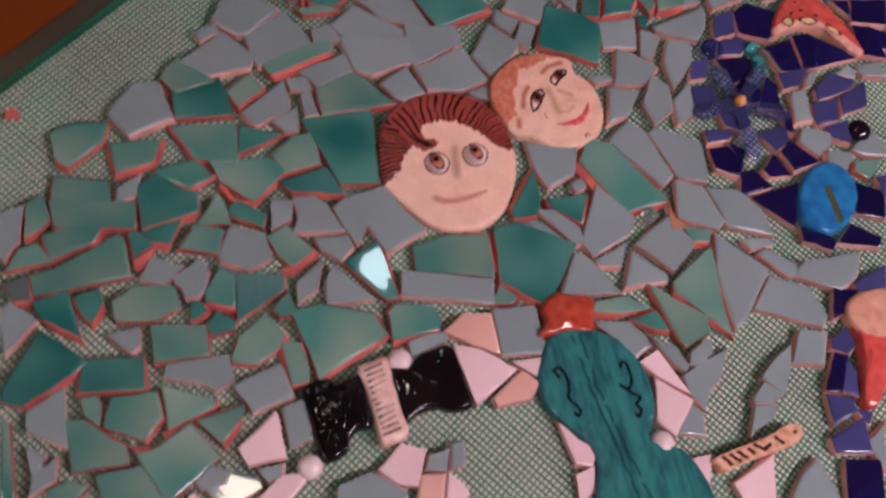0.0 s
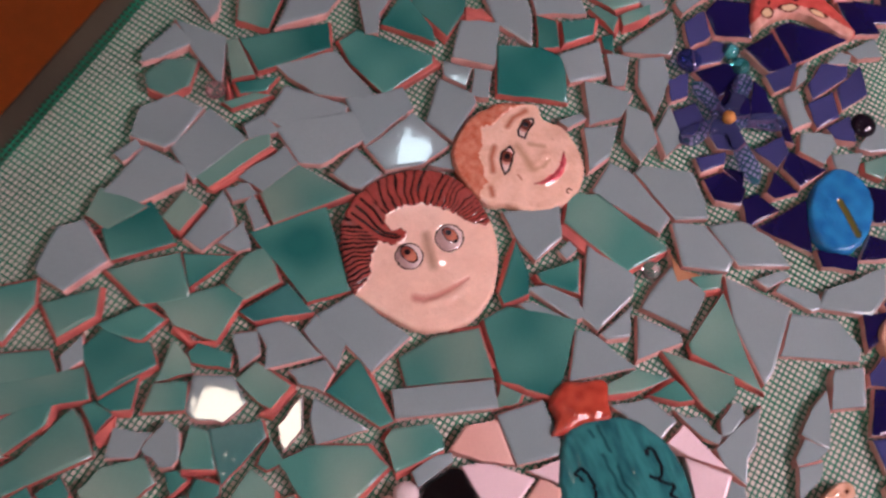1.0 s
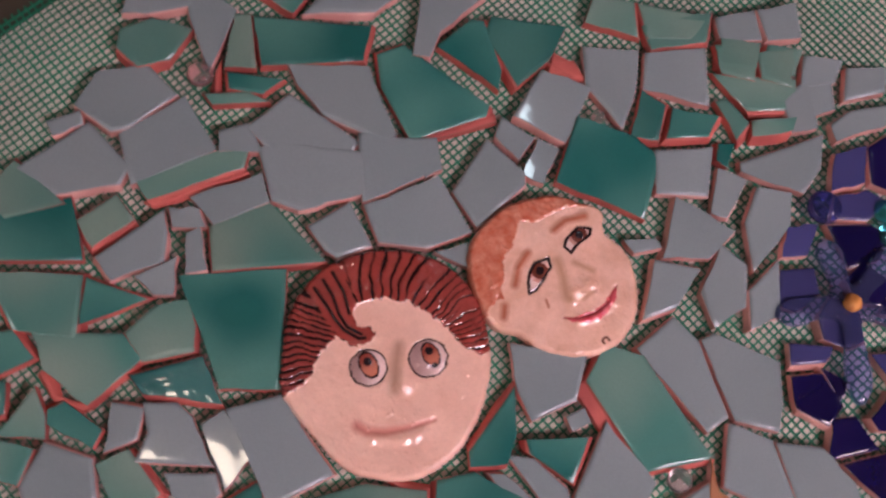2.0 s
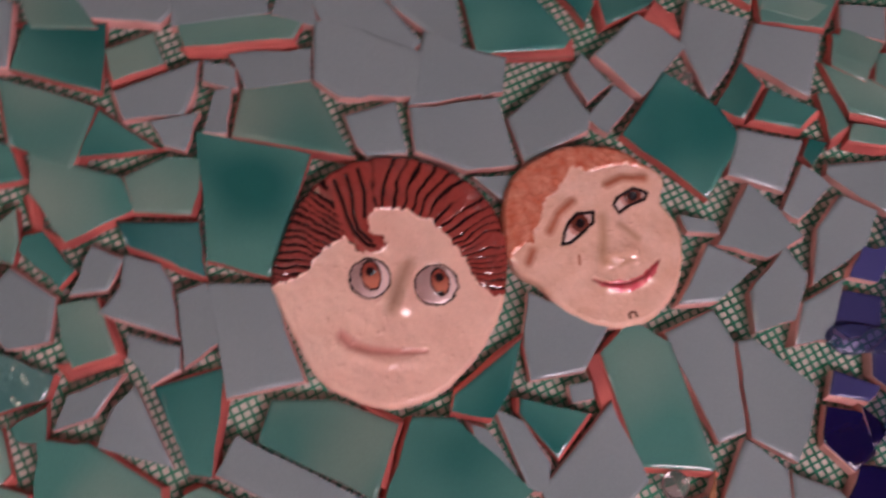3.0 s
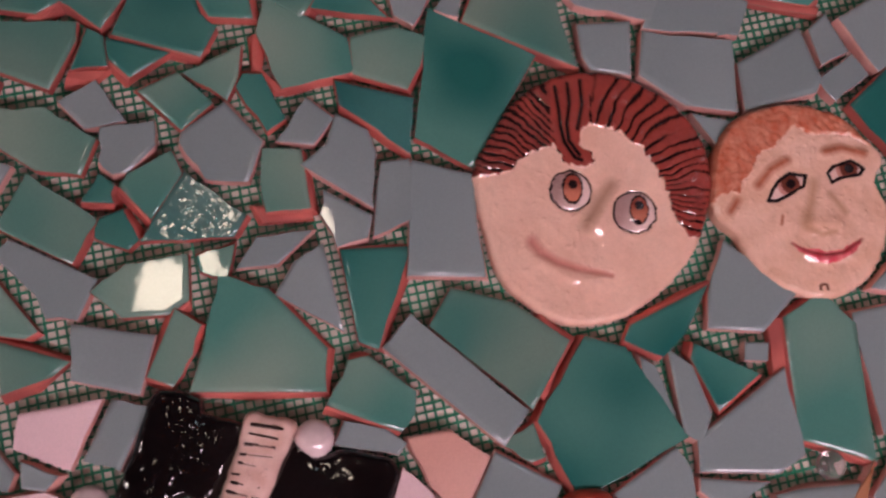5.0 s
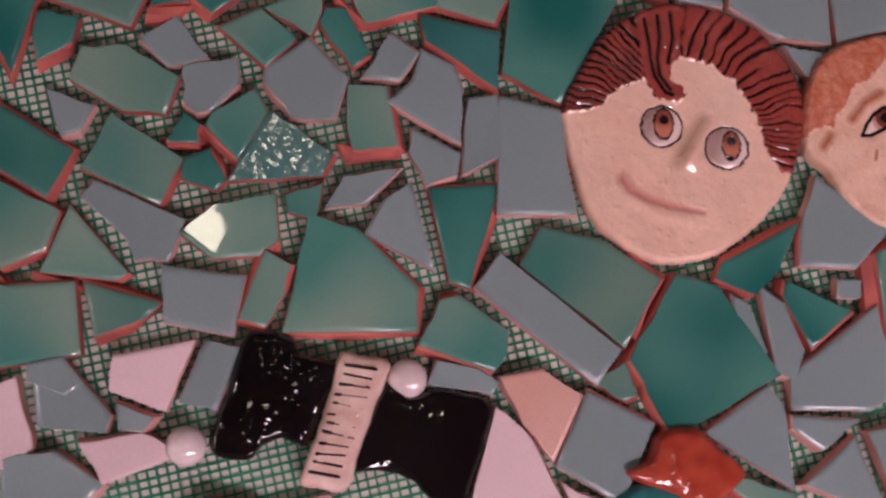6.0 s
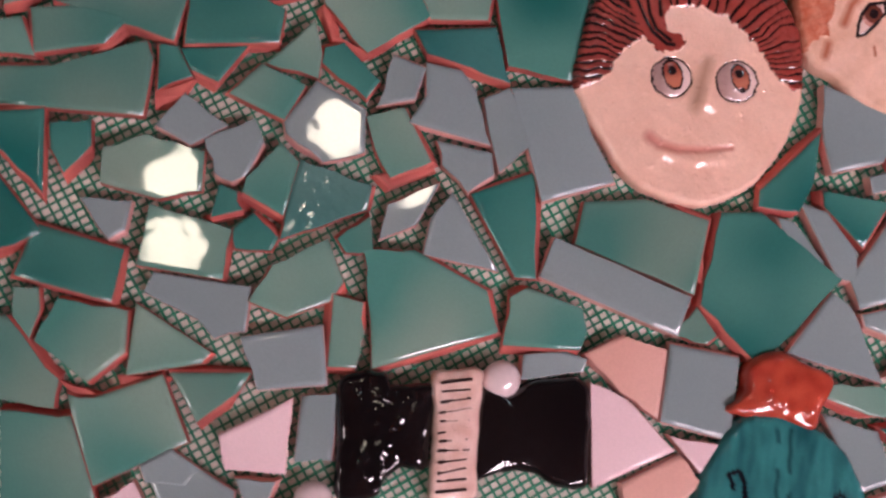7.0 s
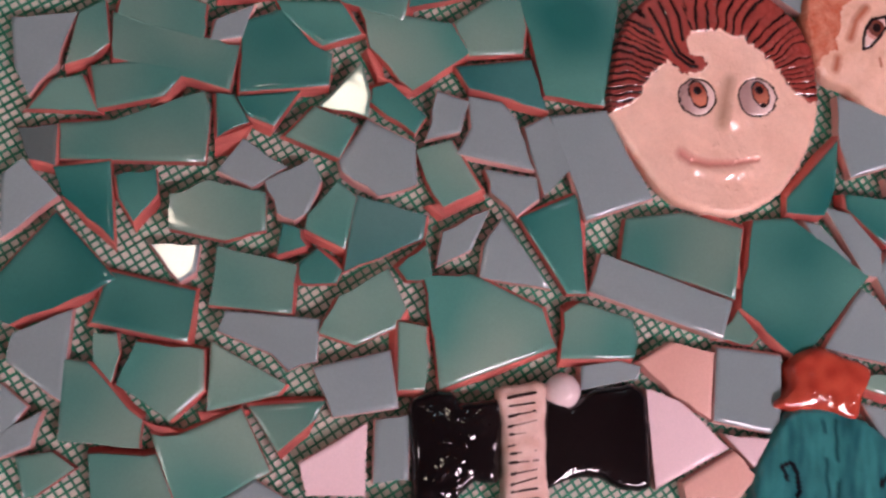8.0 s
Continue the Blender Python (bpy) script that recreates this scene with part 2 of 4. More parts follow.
def plaque(name, corners, centre, height, mat, paint=None, relief=None, steps=16, rings=40, rim=3.5, dome=2.0, parent=None, label="", base=BASE, drops=1.1):
    """A slab with rounded rim and swelling top, glazed by paint(x, y) and modelled by relief(x, y), all in millimetres."""
    edge = [e + 0.7 * Vector((noise.noise((e.x / 5, e.y / 5, 1.0)), noise.noise((e.x / 5, e.y / 5, 9.0)))) for e in spline(corners, steps)]
    c = Vector(centre)
    n = len(edge)
    rng = random.Random(len(name) + n)
    verts, cols, faces = [], [], []

    def put(p, z):
        verts.append(((p.x - c.x) * MM, (p.y - c.y) * MM, z * MM))
        cols.append(paint(p.x, p.y) if paint else (0.5, 0.5, 0.5))

    for e in edge:
        put(c + (e - c) * 1.0, 0.0)
    for k in range(rings):
        f = 1 - (k / rings) ** 1.0
        for e in edge:
            p = c + (e - c) * f
            gap = (e - p).length
            z = height - (rim * 0.75) * max(0.0, 1 - gap / rim) ** 2 + dome * (1 - f * f)
            if relief:
                z += relief(p.x, p.y) * min(1.0, gap / 2.0 + 0.25)
            z += 0.45 * noise.noise((p.x / 12, p.y / 12, n)) + 0.2 * noise.noise((p.x / 5, p.y / 5, n)) + 0.05 * noise.noise((p.x / 3, p.y / 3, n))
            z += drops * max(0.0, noise.noise((p.x / 2.4, p.y / 2.4, n + 3.0)) - 0.3)
            put(p, z)
    put(c, height + dome + (relief(c.x, c.y) if relief else 0))
    for k in range(rings):
        for i in range(n):
            j = (i + 1) % n
            faces.append((k * n + i, k * n + j, (k + 1) * n + j, (k + 1) * n + i))
    last = len(verts) - 1
    for i in range(n):
        faces.append((rings * n + i, rings * n + (i + 1) % n, last))
    me = bpy.data.meshes.new(name)
    me.from_pydata(verts, [], faces)
    me.update()
    layer = me.color_attributes.new("glaze", "FLOAT_COLOR", "POINT")
    for d, col in zip(layer.data, cols):
        d.color = (*col, 1)
    me.materials.append(mat)
    for p in me.polygons:
        p.use_smooth = True
    bm = bmesh.new()
    bm.from_mesh(me)
    bmesh.ops.recalc_face_normals(bm, faces=bm.faces)
    bm.to_mesh(me)
    bm.free()
    ob = new(name, me)
    ob.location = (c.x * MM, c.y * MM, base)
    if parent is not None:
        ob.parent = parent
        ob.location = (c.x * MM - parent.location.x, c.y * MM - parent.location.y, base - parent.location.z)
    if label:
        ob["label"] = label
    return ob


def blend(a, b, t):
    t = min(1.0, max(0.0, t))
    return tuple(x + (y - x) * t for x, y in zip(a, b))


SKIN, SKIN_DARK = (0.89, 0.58, 0.455), (0.79, 0.46, 0.35)
RUST, RUST_DARK = (0.33, 0.055, 0.042), (0.022, 0.006, 0.006)
INK = (0.02, 0.01, 0.012)

SKIN_A = [(-62, 7), (-45, 9), (-38, 11), (-33, 17), (-28, 21), (-22, 23), (-18, 25), (-15, 21), (-13, 17), (-8, 15), (-2, 15), (1, 18), (0, 22), (-5, 24),
          (-6, 28), (-5, 33), (-1, 36), (5, 35), (11, 34), (15, 32), (18, 28), (24, 27), (26, 23), (30, 18), (33, 12), (36, 6), (38, -2), (40, -8), (44, -12),
          (47, -15), (62, -14), (62, -80), (-62, -80)]
LOCKS_A = ([(-18, 53), (-16, 42), (-15, 34), (-13, 26), (-8, 19), (-5, 18)], [(-12, 55), (-11, 45), (-12, 35), (-11, 27), (-6, 20.5)], [(-6, 57), (-5, 45), (-7, 33)])
MOUTH_A = [(-27, -21.5), (-23.5, -26), (-16, -30), (-7, -32.5), (1, -33.8), (10, -35)]
EYES_A = (((-9.7, 3.3), 9.5, 9.3, (-9.0, 4.4), 4.9, 7.6, (-9.0, 6.2)), ((20.3, -5.0), 10.2, 9.6, (22.3, -4.0), 4.7, 7.1, (22.3, -1.8)))


def comb(x, y):
    """Combed strands that fan out from the parting: 1 inside a groove."""
    d = min(stroke((x, y), line)[0] for line in LOCKS_A) if -24 < x < 4 and y > 12 else 9.0
    a = math.atan2(y - 2, x - 2) + 0.010 * (y - 30) * (0.6 if x > 0 else -0.4)
    a += 0.07 * noise.noise((x / 14, y / 14, 2.0)) + 0.02 * noise.noise((x / 5, y / 5, 6.0))
    crowd = 34 * max(0.0, a - 2.05) + 30 * min(0.0, a - 0.35)
    g = math.sin(a * 44 + crowd + 1.8 * noise.noise((x / 20, y / 20, 5.0)))
    keep = noise.noise((a * 9, math.hypot(x, y) / 22, 8.0))
    fan = (g - 0.42 + 0.75 * keep + (0.3 if x < -20 else 0.0)) * 2.6
    if d < 4.0:
        fan = (1.25 - d) * 1.8
    return max(0.0, min(1.0, fan))


def paint_a(x, y):
    p = (x, y)
    if not inside((x + 1.5 * noise.noise((x / 3, y / 3, 1.0)), y + 1.5 * noise.noise((x / 3, y / 3, 4.0))), SKIN_A):
        tone = blend(RUST, (0.17, 0.045, 0.04), 0.5 * noise.noise((x / 9, y / 9, 3.0)) + (0.45 if x < -20 else 0.1))
        return blend(tone, RUST_DARK, comb(x, y))
    col = blend(SKIN, SKIN_DARK, 0.2 + 0.4 * noise.noise((x / 18, y / 18, 0.0)) + 0.22 * noise.noise((x / 4, y / 4, 3.0)))
    if noise.noise((x / 1.7, y / 1.7, 7.0)) > 0.84:
        col = SKIN_DARK
    for c, rx, ry, ic, ix, iy, pc in EYES_A:
        r = oval(p, c, rx, ry) + 0.07 * noise.noise((x / 3, y / 3, 3.0))
        if r < 1.05:
            col = blend((0.42, 0.27, 0.25), (0.80, 0.60, 0.56), 0.5 + (x - c[0] - 0.4 * (y - c[1])) / 11)
            if r > 0.95:
                col = INK
            i = oval(p, ic, ix, iy) + 0.06 * noise.noise((x / 2, y / 2, 5.0))
            if i < 1 and r < 1:
                col = INK if i > 0.83 else blend((0.30, 0.065, 0.045), (0.56, 0.19, 0.12), 0.5 - (y - ic[1]) / 5)
            if math.hypot(x - pc[0], y - pc[1]) < 2.2:
                col = INK
            if math.hypot((x - ic[0] + 0.6) / 1.3, y - ic[1] + iy - 1.4) < 1.2 and c[0] > 0:
                col = INK
    d, s = stroke(p, MOUTH_A)
    wide = 4.4 * (1 - 0.62 * s)
    if d < wide:
        col = blend((0.62, 0.25, 0.20), col, (d / wide) ** 1.5)
    # shade on the nose's left flank, painted into the glaze as a brown stroke
    d, s = stroke(p, [(9, 7), (4, -1), (-1, -10), (-2.5, -13)])
    if d < 5:
        col = blend((0.52, 0.31, 0.22), col, d / 5)
    return col


def relief_a(x, y):
    p = (x, y)
    z = 0.0
    if not inside(p, SKIN_A):
        z += 1.0 - 0.45 * comb(x, y) + 0.3 * noise.noise((x / 3, y / 3, 12.0))
    d, s = stroke(p, [(12, 7), (3, -12)])
    z += (0.7 + 1.6 * s) * math.exp(-(d / 4.4) ** 2)
    for c, rx, ry, *_ in EYES_A:
        r = oval(p, c, rx, ry)
        z += 1.0 * math.exp(-(r / 0.7) ** 2) - 0.7 * math.exp(-((r - 1) / 0.09) ** 2)
    d, s = stroke(p, MOUTH_A)
    z -= 0.6 * math.exp(-(d / 1.3) ** 2)
    d, s = stroke(p, [(-22, -31), (-10, -37), (4, -39)])
    z += 0.9 * math.exp(-(d / 2.6) ** 2)
    return z


face = plaque("portrait_plaque", [(-55, 9), (-49, 25), (-36, 46), (-14, 60), (10, 62), (34, 53), (52, 35), (58, 12), (53, -12), (45, -28),
                               (29, -45), (10, -56), (-10, -58), (-28, -50), (-41, -38), (-49, -17)], (2, 2), 9.0, PAINTED,
              paint_a, relief_a, steps=32, rings=92, rim=2.8, dome=1.4)
tagged(face, "round glazed ceramic face plaque with rust-red combed hair", "ceramic plaque", "ceramic faces")

SKIN_B = [(45, -2), (60, 4), (66, 8), (70, 6), (73, 14), (77, 19), (79, 27), (88, 31), (94, 39), (98, 42), (106, 38), (114, 39), (125, 39), (134, 35), (165, 34), (165, -70), (45, -70)]
LIPS_B = [(95, -15.5), (102, -18), (108, -17.6), (111, -18.8), (119, -17), (129, -11.5), (126, -17.5), (119, -22), (112, -24.6), (105, -23.6), (98, -19.5)]
PARTED_B = [(95, -15.5), (102, -19), (111, -20), (119, -18.5), (129, -11.5)]
EYES_B = (([(84, 4), (86, 9), (89, 14), (94, 17.5), (102, 17), (101, 12), (95, 8), (88, 4)], (94.5, 12.5)),
          ([(113, 19), (116, 22.5), (125, 26), (131, 22.5), (129, 19.5), (119, 17), (115, 14.5)], (123.5, 21.8)))


def paint_b(x, y):
    p = (x, y)
    wob = (x + 1.8 * noise.noise((x / 3.5, y / 3.5, 1.0)), y + 1.8 * noise.noise((x / 3.5, y / 3.5, 4.0)))
    if not inside(wob, SKIN_B):
        return blend((0.56, 0.14, 0.075), (0.70, 0.30, 0.20), 0.4 + 0.8 * noise.noise((x / 5, y / 5, 9.0)) + 0.4 * noise.noise((x / 1.6, y / 1.6, 5.0)))
    col = blend((0.88, 0.57, 0.44), (0.72, 0.41, 0.28), 0.26 + 0.55 * noise.noise((x / 12, y / 12, 0.0)) + 0.3 * noise.noise((x / 3.5, y / 3.5, 2.0)))
    if 1.2 < math.hypot(x - 110, y + 36) < 2.6 and y > -37:
        col = (0.16, 0.06, 0.04)
    for line, w in (([(79, 11), (85, 19), (93, 24)], 3.0), ([(112, 29.5), (120, 32), (131, 30)], 2.8), ([(90, -7), (90.5, -3)], 1.0), ([(66, -2), (69, 3)], 3.0)):
        d, s = stroke(p, line)
        if d < w:
            col = blend((0.44, 0.12, 0.06), col, d / w * 0.85)
    for rim, pupil in EYES_B:
        d = stroke(p, rim + rim[:1])[0]
        within = inside(p, rim)
        if within:
            col = (0.82, 0.60, 0.54)
            i = math.hypot(x - pupil[0], y - pupil[1])
            if i < 4.6:
                col = INK if i < 2.4 else (0.17, 0.045, 0.03)
            elif i < 6.5 and x < pupil[0]:
                col = (0.60, 0.28, 0.23)
        if d < 0.85 + 0.3 * noise.noise((x / 4, y / 4, 6.0)):
            col = INK
    if inside((x, y + 0.7 * noise.noise((x / 3, y / 3, 2.0))), LIPS_B):
        col = blend((0.68, 0.07, 0.10), (0.82, 0.20, 0.21), 0.5 + noise.noise((x / 5, y / 5, 8.0)))
    d, s = stroke(p, PARTED_B)
    if d < 1.0:
        col = blend((0.34, 0.05, 0.05), col, d)
    # nose shading put into the colour: brown down both flanks and under the tip
    for line, w in (([(106, 14), (104.5, 4), (101, -6)], 4.0), ([(114, 9), (121, 1)], 3.0), ([(102, -8), (109, -10.5), (116, -9)], 2.2)):
        d, s = stroke(p, line)
        if d < w:
            col = blend((0.58, 0.33, 0.21), col, d / w)
    return col


def relief_b(x, y):
    p = (x, y)
    d, s = stroke(p, [(109, 14), (110, -5)])
    z = (0.6 + 1.2 * s) * math.exp(-(d / 5.4) ** 2)
    for q in ((104, -6), (117, -5)):
        z += 1.4 * math.exp(-((x - q[0]) ** 2 + (y - q[1]) ** 2) / 14)
    for rim, pupil in EYES_B:
        d = stroke(p, rim + rim[:1])[0]
        z += 0.7 * math.exp(-((x - pupil[0]) ** 2 + (y - pupil[1]) ** 2) / 30) - 0.5 * math.exp(-(d / 0.9) ** 2)
    d, s = stroke(p, PARTED_B)
    low, _ = stroke(p, [(101, -20), (111, -22.5), (122, -18.5)])
    z += 1.4 * math.exp(-(low / 2.4) ** 2) - 0.9 * math.exp(-(d / 0.7) ** 2)
    for line in ([(79, 11), (85, 19), (93, 24)], [(112, 29.5), (120, 32), (131, 30)]):
        z += 0.8 * math.exp(-(stroke(p, line)[0] / 2.4) ** 2)
    if not inside(p, SKIN_B):
        z += 0.9 + 0.6 * noise.noise((x / 2.5, y / 2.5, 3.0))
    return z


face = plaque("portrait_plaque", [(60, 29), (70, 44), (95, 53), (120, 49), (134, 38), (142, 29), (138, 17), (144, 1), (138, -21), (126, -35),
                               (109, -41), (90, -36), (77, -26), (70, -14), (60, -5), (57, 9)], (101, 6), 9.5, ROUGH_PAINTED,
              paint_b, relief_b, steps=28, rings=80, rim=2.8, dome=1.6)
tagged(face, "oval glazed ceramic face plaque with short ginger hair", "ceramic plaque", "ceramic faces")


# ---- ceramic accordion: two black ends and a cream keyboard strip ----
accordion = new("ceramic_accordion")
accordion.location = (-0.145, -0.13, BASE)
tagged(accordion, "black glazed ceramic accordion with a cream striped keyboard, set in mosaic", "ceramic instrument")


def lumps(x, y):
    return 0.7 * noise.noise((x / 6, y / 6, 3.0)) + 0.2 * noise.noise((x / 2.4, y / 2.4, 6.0))


plaque("button_side", [(-189, -96), (-171, -97), (-166, -104), (-149, -109), (-155, -126), (-162, -142), (-172, -140), (-180, -143), (-187, -149), (-202, -145), (-196, -120)],
       (-175, -121), 9.5, BLACK, None, lumps, steps=14, rings=34, drops=1.0, parent=accordion, label="lumpy black glazed end")
plaque("bass_side", [(-130, -115), (-119, -120), (-105, -117), (-84, -122), (-85, -138), (-90, -154), (-95, -167), (-106, -165), (-117, -156), (-130, -152), (-143, -152), (-138, -134)],
       (-112, -138), 9.5, BLACK, None, lambda x, y: 0.3 * lumps(x, y), steps=10, rings=22, drops=0.3, parent=accordion, label="smooth black glazed end")


def paint_keys(x, y):
    return blend((0.82, 0.60, 0.54), (0.70, 0.44, 0.37), 0.5 + noise.noise((x / 6, y / 6, 1.0)))


keys = plaque("keyboard", [(-149, -103), (-139, -104), (-128, -107), (-133, -124), (-139, -143), (-144, -160), (-154, -160), (-164, -157), (-158, -138), (-153, -120)],
              (-146, -132), 11.5, PAINTED, paint_keys, None, steps=10, rings=18, rim=2.5, parent=accordion, label="cream glazed strip")
rng = random.Random(12)
for i in range(12):
    t = (i + 0.6) / 12.2
    cx, cy = -139.5 - 15.0 * t, -106.5 - 50 * t
    rx, ry = rng.uniform(6.4, 8.0) * MM, rng.uniform(0.4, 0.75) * MM
    bm = box(bmesh.new(), -rx, rx, -ry, ry, -0.0006, 0.0006, 0.0004)
    for v in bm.verts:
        v.co.y += 0.0006 * noise.noise((v.co.x * 220, i * 3.1, 0.0)) + (0.0005 if v.co.x > 0.6 * rx else 0.0)
    key = part("key_line", bm, LINE, keys, "dark brown stroke", True)
    key.matrix_basis = pose((cx + 146) * MM, (cy + 132) * MM, 0.0127, 0, 0, -8 + rng.uniform(-5, 5))

# ---- ceramic cello ----
F_LEFT = [(-31, -184), (-31, -178), (-26, -178), (-26, -186), (-29, -193), (-34, -199), (-33, -207), (-33, -212), (-37, -211)]
F_RIGHT = [(13, -201), (18, -201), (16, -207), (13, -214), (7, -217), (4, -212), (8, -222), (11, -227), (5, -229), (6, -234), (0, -235)]


def eased(line, steps=4):
    """An open smooth line through the points."""
    return [tuple(q) for q in spline(line, steps)[:(len(line) - 1) * steps + 1]]


F_LEFT, F_RIGHT = eased(F_LEFT), eased(F_RIGHT)


def paint_cello(x, y):
    a = (x * 0.936 - y * 0.352)
    col = blend((0.034, 0.20, 0.20), (0.012, 0.085, 0.098), 0.35 + 0.8 * noise.noise((a / 9, y / 26, 1.0)) + 0.5 * noise.noise((a / 3, y / 9, 4.0)))
    for k, line in enumerate(([(2, -166), (-12, -205), (-20, -245), (-30, -300)], [(-4, -164), (-20, -215), (-27, -250), (-42, -310)])):
        d, s = stroke((x + 1.5 * noise.noise((x / 9, y / 9, 3.0)), y), line)
        if d < 1.6 and noise.noise((y / 14, k * 5.0, 2.0)) > -0.2:
            col = blend((0.006, 0.04, 0.05), col, d / 1.6)
    for line in (F_LEFT, F_RIGHT):
        if stroke((x, y), line)[0] < 1.15:
            col = (0.004, 0.006, 0.012)
    return col


def relief_cello(x, y):
    a = (x * 0.936 - y * 0.352)
    return 0.55 * noise.noise((a / 5, y / 30, 2.0)) + 0.25 * noise.noise((a / 2.2, y / 9, 7.0))


cello = new("ceramic_cello")
cello.location = (-0.02, -0.24, BASE)
plaque("body", [(-17, -155), (0, -158), (13, -166), (25, -182), (29, -205), (24, -227), (13, -243), (1, -253), (3, -262), (15, -274), (17, -295), (10, -316),
                (-12, -334), (-45, -334), (-70, -318), (-78, -296), (-72, -276), (-56, -262), (-44, -248), (-41, -232), (-47, -212), (-50, -196), (-45, -178), (-31, -164)],
       (-18, -244), 9.5, PAINTED, paint_cello, relief_cello, steps=14, rings=56, dome=2.5, parent=cello, label="dark teal streaked glaze")


def paint_scroll(x, y):
    return blend((0.50, 0.075, 0.04), (0.36, 0.04, 0.025), 0.5 + noise.noise((x / 7, y / 7, 1.0)))


plaque("scroll", [(-24, -150), (-14, -144), (-9, -133), (6, -130), (17, -138), (29, -149), (20, -160), (12, -169), (-2, -160), (-17, -155)], (2, -149), 10.5, PAINTED,
       paint_scroll, lumps, steps=8, rings=22, parent=cello, label="glossy red glazed scroll")
tagged(cello, "dark teal glazed ceramic cello with red scroll, set in mosaic", "ceramic instrument")


# ---- fruit, flower, figure and tag in the blue part ----
def paint_melon(x, y):
    for c, rx, ry, turn in (((338, -33), 4.4, 3.8, 0), ((355, -41), 7.0, 2.4, -35), ((369, -60), 6.5, 2.4, -65)):
        r = oval((x, y), c, rx, ry, turn) + 0.15 * noise.noise((x / 3, y / 3, 5.0))
        if r < 1.3:
            return (0.72, 0.50, 0.30) if r < 0.95 else (0.09, 0.02, 0.015)
    d = stroke((x, y), [(318, -38), (336, -38), (355, -46), (366, -64), (373, -87)])[0]
    if d < 6.5 + noise.noise((x / 4, y / 4, 1.0)):
        return blend((0.76, 0.42, 0.34), (0.6, 0.28, 0.22), 0.5 + noise.noise((x / 5, y / 5, 1.0)))
    for c, rx, ry, turn in (((346, -28), 2.2, 1.4, 20), ((356, -30), 2.4, 1.3, -30), ((364, -40), 2.3, 1.3, -50), ((369, -55), 2.6, 1.2, -60), ((376, -74), 2.0, 1.2, -60), ((358, -20), 1.6, 1.2, 0)):
        if oval((x, y), c, rx, ry, turn) < 1:
            return (0.06, 0.012, 0.012)
    return blend((0.66, 0.115, 0.09), (0.52, 0.07, 0.06), 0.5 + noise.noise((x / 8, y / 8, 2.0)))


melon = plaque("ceramic_melon_slice", [(318, -38), (324, -28), (337, -19), (360, -10), (375, -14), (384, -30), (386, -60), (382, -90), (371, -88), (366, -64), (355, -46), (336, -39)],
               (357, -33), 10.0, PAINTED, paint_melon, lumps, steps=12, rings=34)
tagged(melon, "red glazed ceramic melon slice with dark seeds and cream rind", "ceramic plaque")


def paint_oval(x, y):
    d, s = stroke((x, y), [(255, -174), (245, -199)])
    if d < 3.0:
        return (0.10, 0.085, 0.02) if d < 2.3 else (0.02, 0.06, 0.09)
    return blend((0.02, 0.21, 0.47), (0.012, 0.13, 0.34), 0.5 + noise.noise((x / 10, y / 10, 2.0)))


oval_piece = plaque("ceramic_oval", [(276, -155), (284, -172), (276, -191), (254, -204), (230, -204), (220, -186), (229, -166), (252, -153)], (252, -179), 10.0, PAINTED,
                    paint_oval, lambda x, y: -1.2 * math.exp(-(stroke((x, y), [(255, -174), (245, -199)])[0] / 2.2) ** 2), steps=14, rings=40, dome=1.4)
tagged(oval_piece, "turquoise blue glazed ceramic oval with an olive slot, among navy tiles", "ceramic plaque")

TIPS = [(249, -35), (286, -58), (277, -106), (220, -124), (202, -62)]
corners = []
for i, (x, y) in enumerate(TIPS):
    a, b = Vector((x - 243, y + 74)), Vector((TIPS[(i + 1) % 5][0] - 243, TIPS[(i + 1) % 5][1] + 74))
    side = Vector((-a.y, a.x)).normalized()
    corners += [Vector((243, -74)) + a * 0.8 + side * 7.5, Vector((243, -74)) + a, Vector((243, -74)) + a * 0.8 - side * 7.5,
                Vector((243, -74)) + (a.normalized() + b.normalized()).normalized() * 12]
flower = plaque("glass_flower", corners, (243, -74), 2.8, STARGLASS, None, lambda x, y: 0.5 * noise.noise((x / 4, y / 4, 3.0)), steps=8, rings=24, rim=3, dome=0.4, drops=0.0, base=0.0006)
tagged(flower, "five-petalled flower of dark violet fused glass, on navy tiles", "glass flower")
bm = bmesh.new()
bmesh.ops.create_icosphere(bm, subdivisions=2, radius=0.0052)
for v in bm.verts:
    v.co *= 1 + 0.25 * noise.noise(v.co * 300)
AMBER = material("amber_bead", (0.62, 0.27, 0.07), (0.45, 0.17, 0.05), roughness=0.2, scale=200.0)
stamen = part("stamen", bm, AMBER, flower, "lumpy amber orange centre", True)
stamen.location = (0, 0, 0.0052)


def paint_figure(x, y):
    if math.hypot(x - 214, y + 268) < 24 + 3 * noise.noise((x / 6, y / 6, 1.0)):
        return blend((0.70, 0.40, 0.29), (0.60, 0.28, 0.2), 0.5 + noise.noise((x / 8, y / 8, 1.0)))
    return blend((0.66, 0.10, 0.085), (0.56, 0.07, 0.06), 0.5 + noise.noise((x / 8, y / 8, 2.0)))


figure = plaque("ceramic_figurine", [(193, -263), (203, -254), (221, -255), (240, -266), (232, -287), (205, -306), (178, -322), (160, -328), (158, -318), (176, -300), (187, -283)],
                (203, -284), 11.0, PAINTED, paint_figure, lumps, steps=10, rings=30)
tagged(figure, "cream and red glazed ceramic figurine lying among blue tiles", "ceramic figurine")


